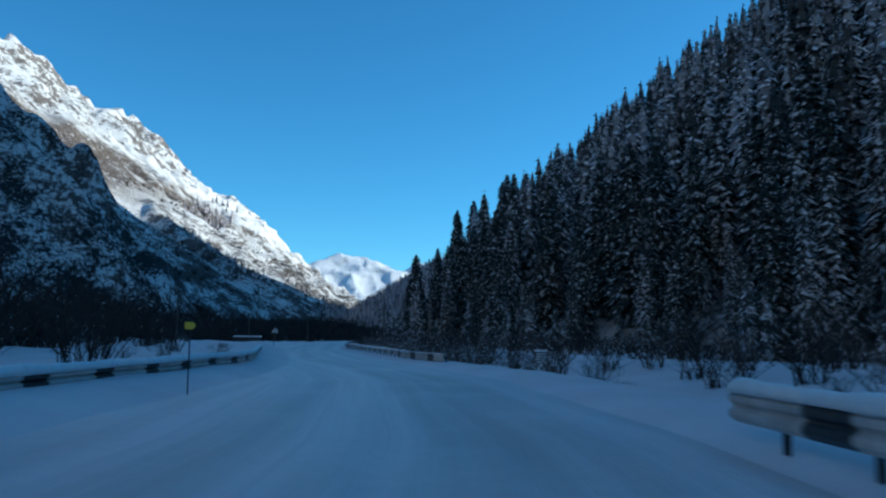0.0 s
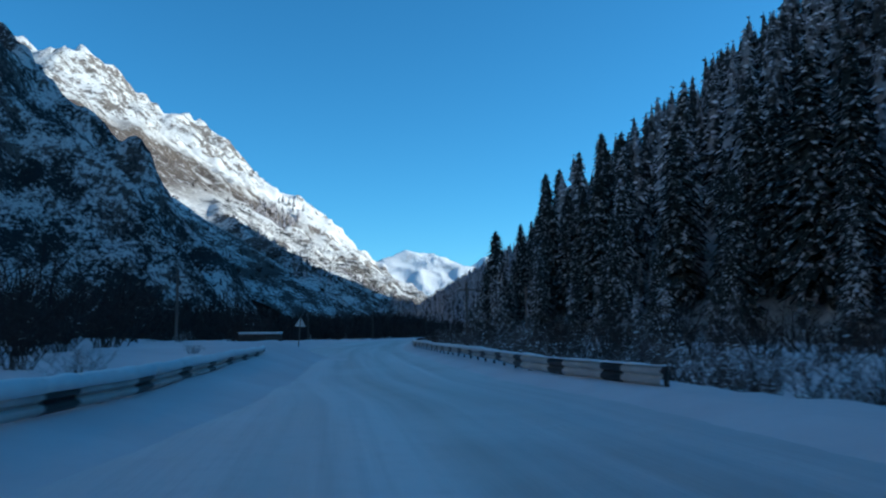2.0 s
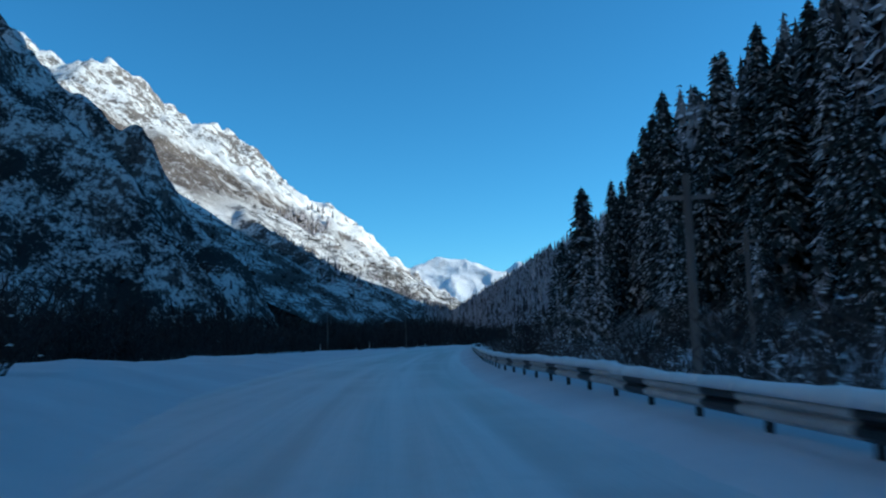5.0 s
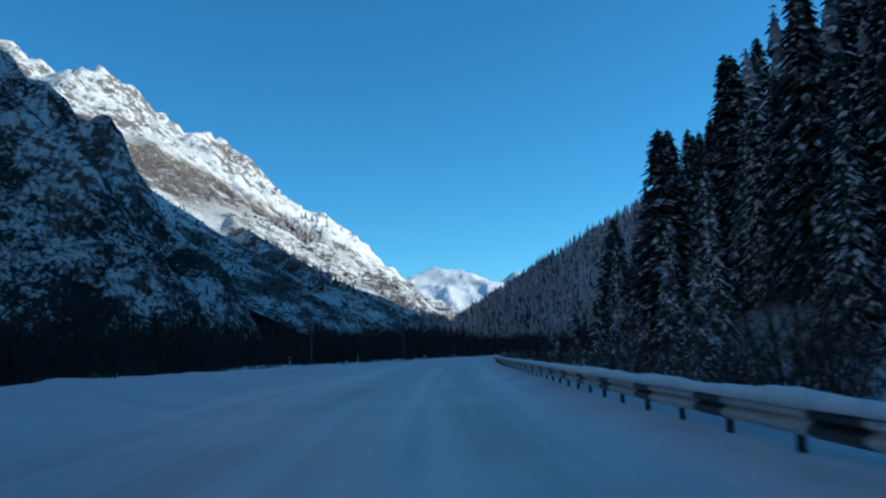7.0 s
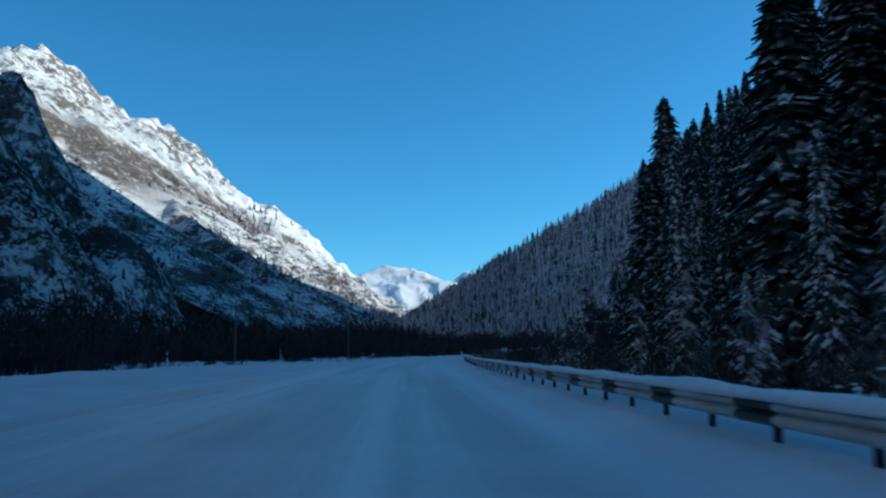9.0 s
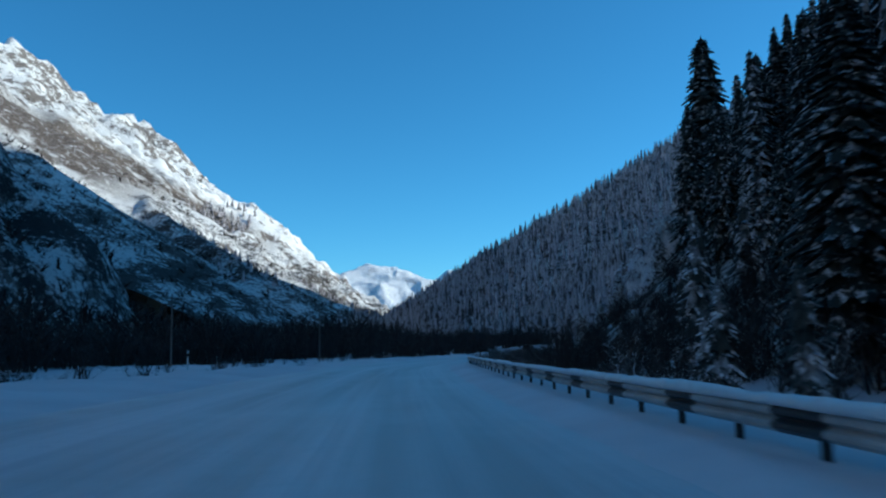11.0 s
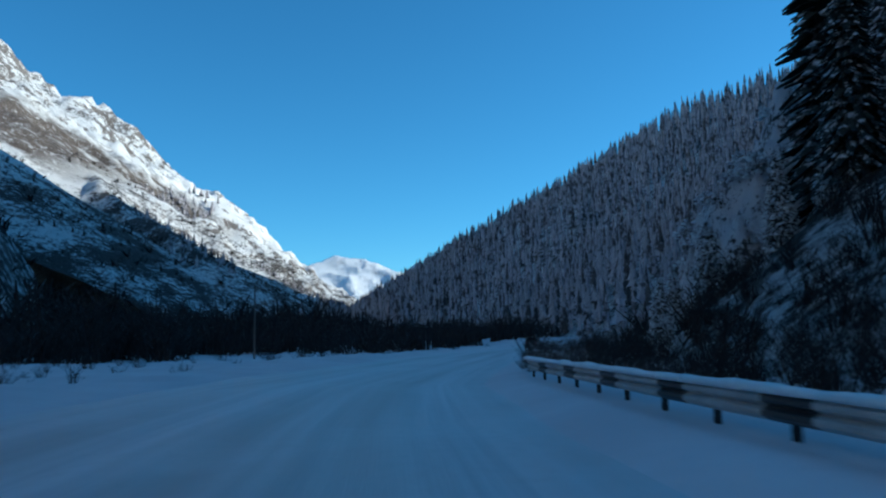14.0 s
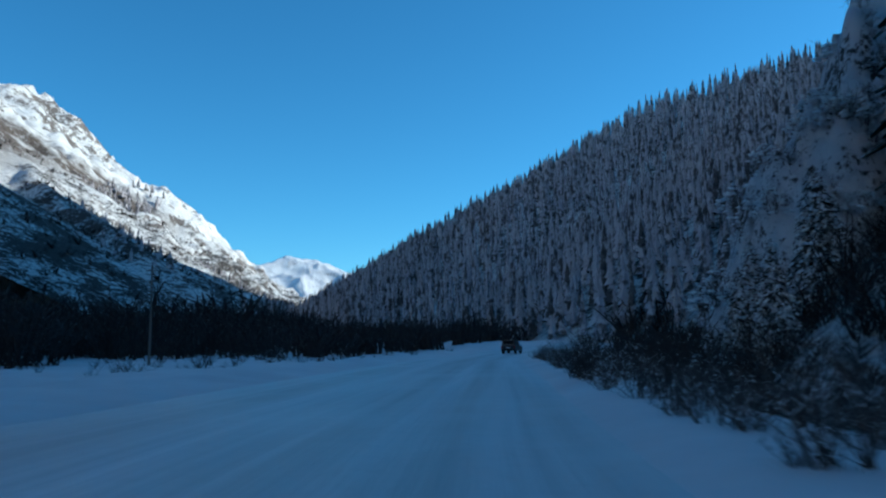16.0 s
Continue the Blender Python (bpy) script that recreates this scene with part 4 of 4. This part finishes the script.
def info_board(x, y):
    root = tagged(new("info_board"), "small dark roadside board with pale lines and a cap of snow", "road sign")
    bm = bmesh.new()
    box(bm, -0.36, 0.36, 0, 0.03, 0.88, 1.45, 0.005)
    part("panel", bm, BLACKPAINT, root, "dark panel")
    bm = bmesh.new()
    for k in range(4):
        box(bm, -0.28, 0.28, -0.006, -0.002, 0.92 + 0.13 * k, 0.985 + 0.13 * k)
    part("lettering", bm, WHITEPOST, root, "pale unreadable lines")
    bm = bmesh.new()
    box(bm, -0.36, 0.36, -0.06, 0.09, 1.45, 1.56, 0.045)
    part("snow_cap", bm, CAP, root, "rounded cap of snow", True)
    for px in (-0.25, 0.25):
        bm = bmesh.new()
        box(bm, px - 0.025, px + 0.025, 0.032, 0.07, -0.6, 1.4)
        part("post", bm, STEEL, root)
    root.matrix_basis = pose(x, y, float(ground_z(x, y)) - 0.1, 0, 0, -8)


info_board(4.8, 39.5)


def block_wall(x, y, turn):
    root = tagged(new("concrete_wall"), "low dark concrete block wall with a thick snow cap", "wall")
    for k in range(3):
        bm = bmesh.new()
        box(bm, k * 0.8 - 1.2, k * 0.8 - 0.415, -0.25, 0.25, -0.4, 0.5 + 0.02 * k, 0.03)
        part("block", bm, CONCRETE, root)
    bm = bmesh.new()
    box(bm, -1.24, 1.24, -0.3, 0.3, 0.535, 0.66, 0.05)
    bmesh.ops.subdivide_edges(bm, edges=[e for e in bm.edges if e.calc_length() > 1.5], cuts=8)
    for v in bm.verts:
        v.co.z += 0.03 * noise.noise((v.co.x * 2, v.co.y * 3, 0)) * (v.co.z > 0.6)
    part("snow_cap", bm, CAP, root, "thick snow lying on top", True)
    root.matrix_basis = pose(x, y, float(ground_z(x, y)) - 0.1, 0, 0, turn)


block_wall(-17.3, 71.2, 6)


def utility_pole(x, y, height):
    root = tagged(new("utility_pole"), "grey weathered wooden utility pole", "utility pole", "utility poles")
    bm = bmesh.new()
    rod(bm, 0.13, 0.09, -1.0, height, 10)
    part("shaft", bm, WOOD, root)
    bm = bmesh.new()
    box(bm, -0.6, 0.6, -0.05, 0.05, height - 0.6, height - 0.5)
    part("crossarm", bm, WOOD, root)
    for px in (-0.5, 0.5):
        bm = bmesh.new()
        rod(bm, 0.04, 0.03, height - 0.5, height - 0.36, 8)
        bmesh.ops.translate(bm, vec=(px, 0, 0), verts=bm.verts)
        part("insulator", bm, WHITEPOST, root, "small white insulator")
    root.matrix_basis = pose(x, y, float(ground_z(x, y)))


# the first stands in for a thin bare trunk; its crossarm is made up
for px, py, ph in ((-28.0, 84.5, 5.4), (-6.2, 84.2, 5.2), (-1.7, 97.4, 5.6), (8.3, 117.7, 9.0), (-47.4, 281, 9.5), (-58, 240, 9.0)):
    utility_pole(px, py, ph)


def delineator(x, y):
    root = tagged(new("delineator_post"), "short white roadside marker post with a dark band", "marker post", "marker posts")
    bm = bmesh.new()
    rod(bm, 0.05, 0.045, -0.3, 1.05, 10)
    part("shaft", bm, WHITEPOST, root)
    bm = bmesh.new()
    rod(bm, 0.053, 0.051, 0.7, 0.9, 10)
    part("band", bm, BLACKPAINT, root, "dark painted band")
    root.matrix_basis = pose(x, y, float(ground_z(x, y)))


for px, py in ((-38.5, 166), (-36.5, 186)):
    delineator(px, py)

# overhead cable to the right of the road
bm = bmesh.new()
a, b = Vector((11.5, 26, 17.5)), Vector((21, 58, 19.0))
pts = [a.lerp(b, k / 12) - Vector((0, 0, 4 * 0.7 * (k / 12) * (1 - k / 12))) for k in range(13)]
rows = [[bm.verts.new(p + Vector((0.025 * math.cos(q), 0, 0.025 * math.sin(q)))) for q in (0, 2.1, 4.2)] for p in pts]
for u, v in zip(rows, rows[1:]):
    for k in range(3):
        bm.faces.new((u[k], u[(k + 1) % 3], v[(k + 1) % 3], v[k]))
tagged(part("overhead_cable", bm, BLACKPAINT), "thin dark overhead cable slung between the trees", "cable")


def off_roader(x, y, turn):
    root = tagged(new("car"), "dark boxy off-road car driving away on the snow", "car")
    bm = bmesh.new()
    sec = [(-2.0, 0.45, 1.0, 0.86), (-1.95, 0.4, 1.08, 0.9), (0.6, 0.4, 1.1, 0.9), (1.9, 0.42, 1.0, 0.88), (2.05, 0.5, 0.9, 0.8)]
    rings = [[bm.verts.new((sx * w, yy, zz)) for sx, zz in ((-1, z0), (-1.0, z1 - 0.1), (-0.92, z1), (0.92, z1), (1.0, z1 - 0.1), (1, z0))] for yy, z0, z1, w in sec]
    for u, v in zip(rings, rings[1:]):
        for k in range(6):
            bm.faces.new((u[k], u[(k + 1) % 6], v[(k + 1) % 6], v[k]))
    bm.faces.new(rings[0][::-1])
    bm.faces.new(rings[-1])
    bmesh.ops.recalc_face_normals(bm, faces=bm.faces)
    part("body", bm, CARPAINT, root)
    bm = bmesh.new()
    lo = [bm.verts.new(p) for p in ((-0.84, -1.9, 1.08), (0.84, -1.9, 1.08), (0.84, 0.75, 1.1), (-0.84, 0.75, 1.1))]
    hi = [bm.verts.new(p) for p in ((-0.7, -1.75, 1.72), (0.7, -1.75, 1.72), (0.7, 0.2, 1.74), (-0.7, 0.2, 1.74))]
    bm.faces.new(hi)
    for k in range(4):
        bm.faces.new((lo[k], lo[(k + 1) % 4], hi[(k + 1) % 4], hi[k]))
    part("cabin", bm, CARPAINT, root)
    bm = bmesh.new()
    box(bm, -0.66, 0.66, -1.87, -1.84, 1.15, 1.62, 0.01)
    part("rear_window", bm, CARGLASS, root, "dark tinted glass")
    bm = bmesh.new()
    box(bm, -0.88, 0.88, -2.12, -2.0, 0.42, 0.62, 0.03)
    part("bumper", bm, RUBBER, root)
    bm = bmesh.new()
    box(bm, -0.25, 0.25, -2.02, -2.0, 0.72, 0.84)
    part("number_plate", bm, WHITEPOST, root, "blank pale plate")
    for sx in (-1, 1):
        bm = bmesh.new()
        box(bm, sx * 0.78 - 0.08, sx * 0.78 + 0.08, -2.01, -1.97, 0.72, 1.0, 0.01)
        part("tail_light", bm, REDLENS, root, "red lens")
        for yy in (-1.3, 1.35):
            bm = bmesh.new()
            bmesh.ops.create_cone(bm, cap_ends=True, segments=20, radius1=0.37, radius2=0.37, depth=0.24, matrix=Matrix.Translation((sx * 0.76, yy, 0.37)) @ Matrix.Rotation(math.pi / 2, 4, "Y"))
            part("wheel", bm, RUBBER, root, "black tyre")
    root.matrix_basis = pose(x, y, 0.02, 0, 0, turn)


off_roader(-9.6, 302.0, -22)
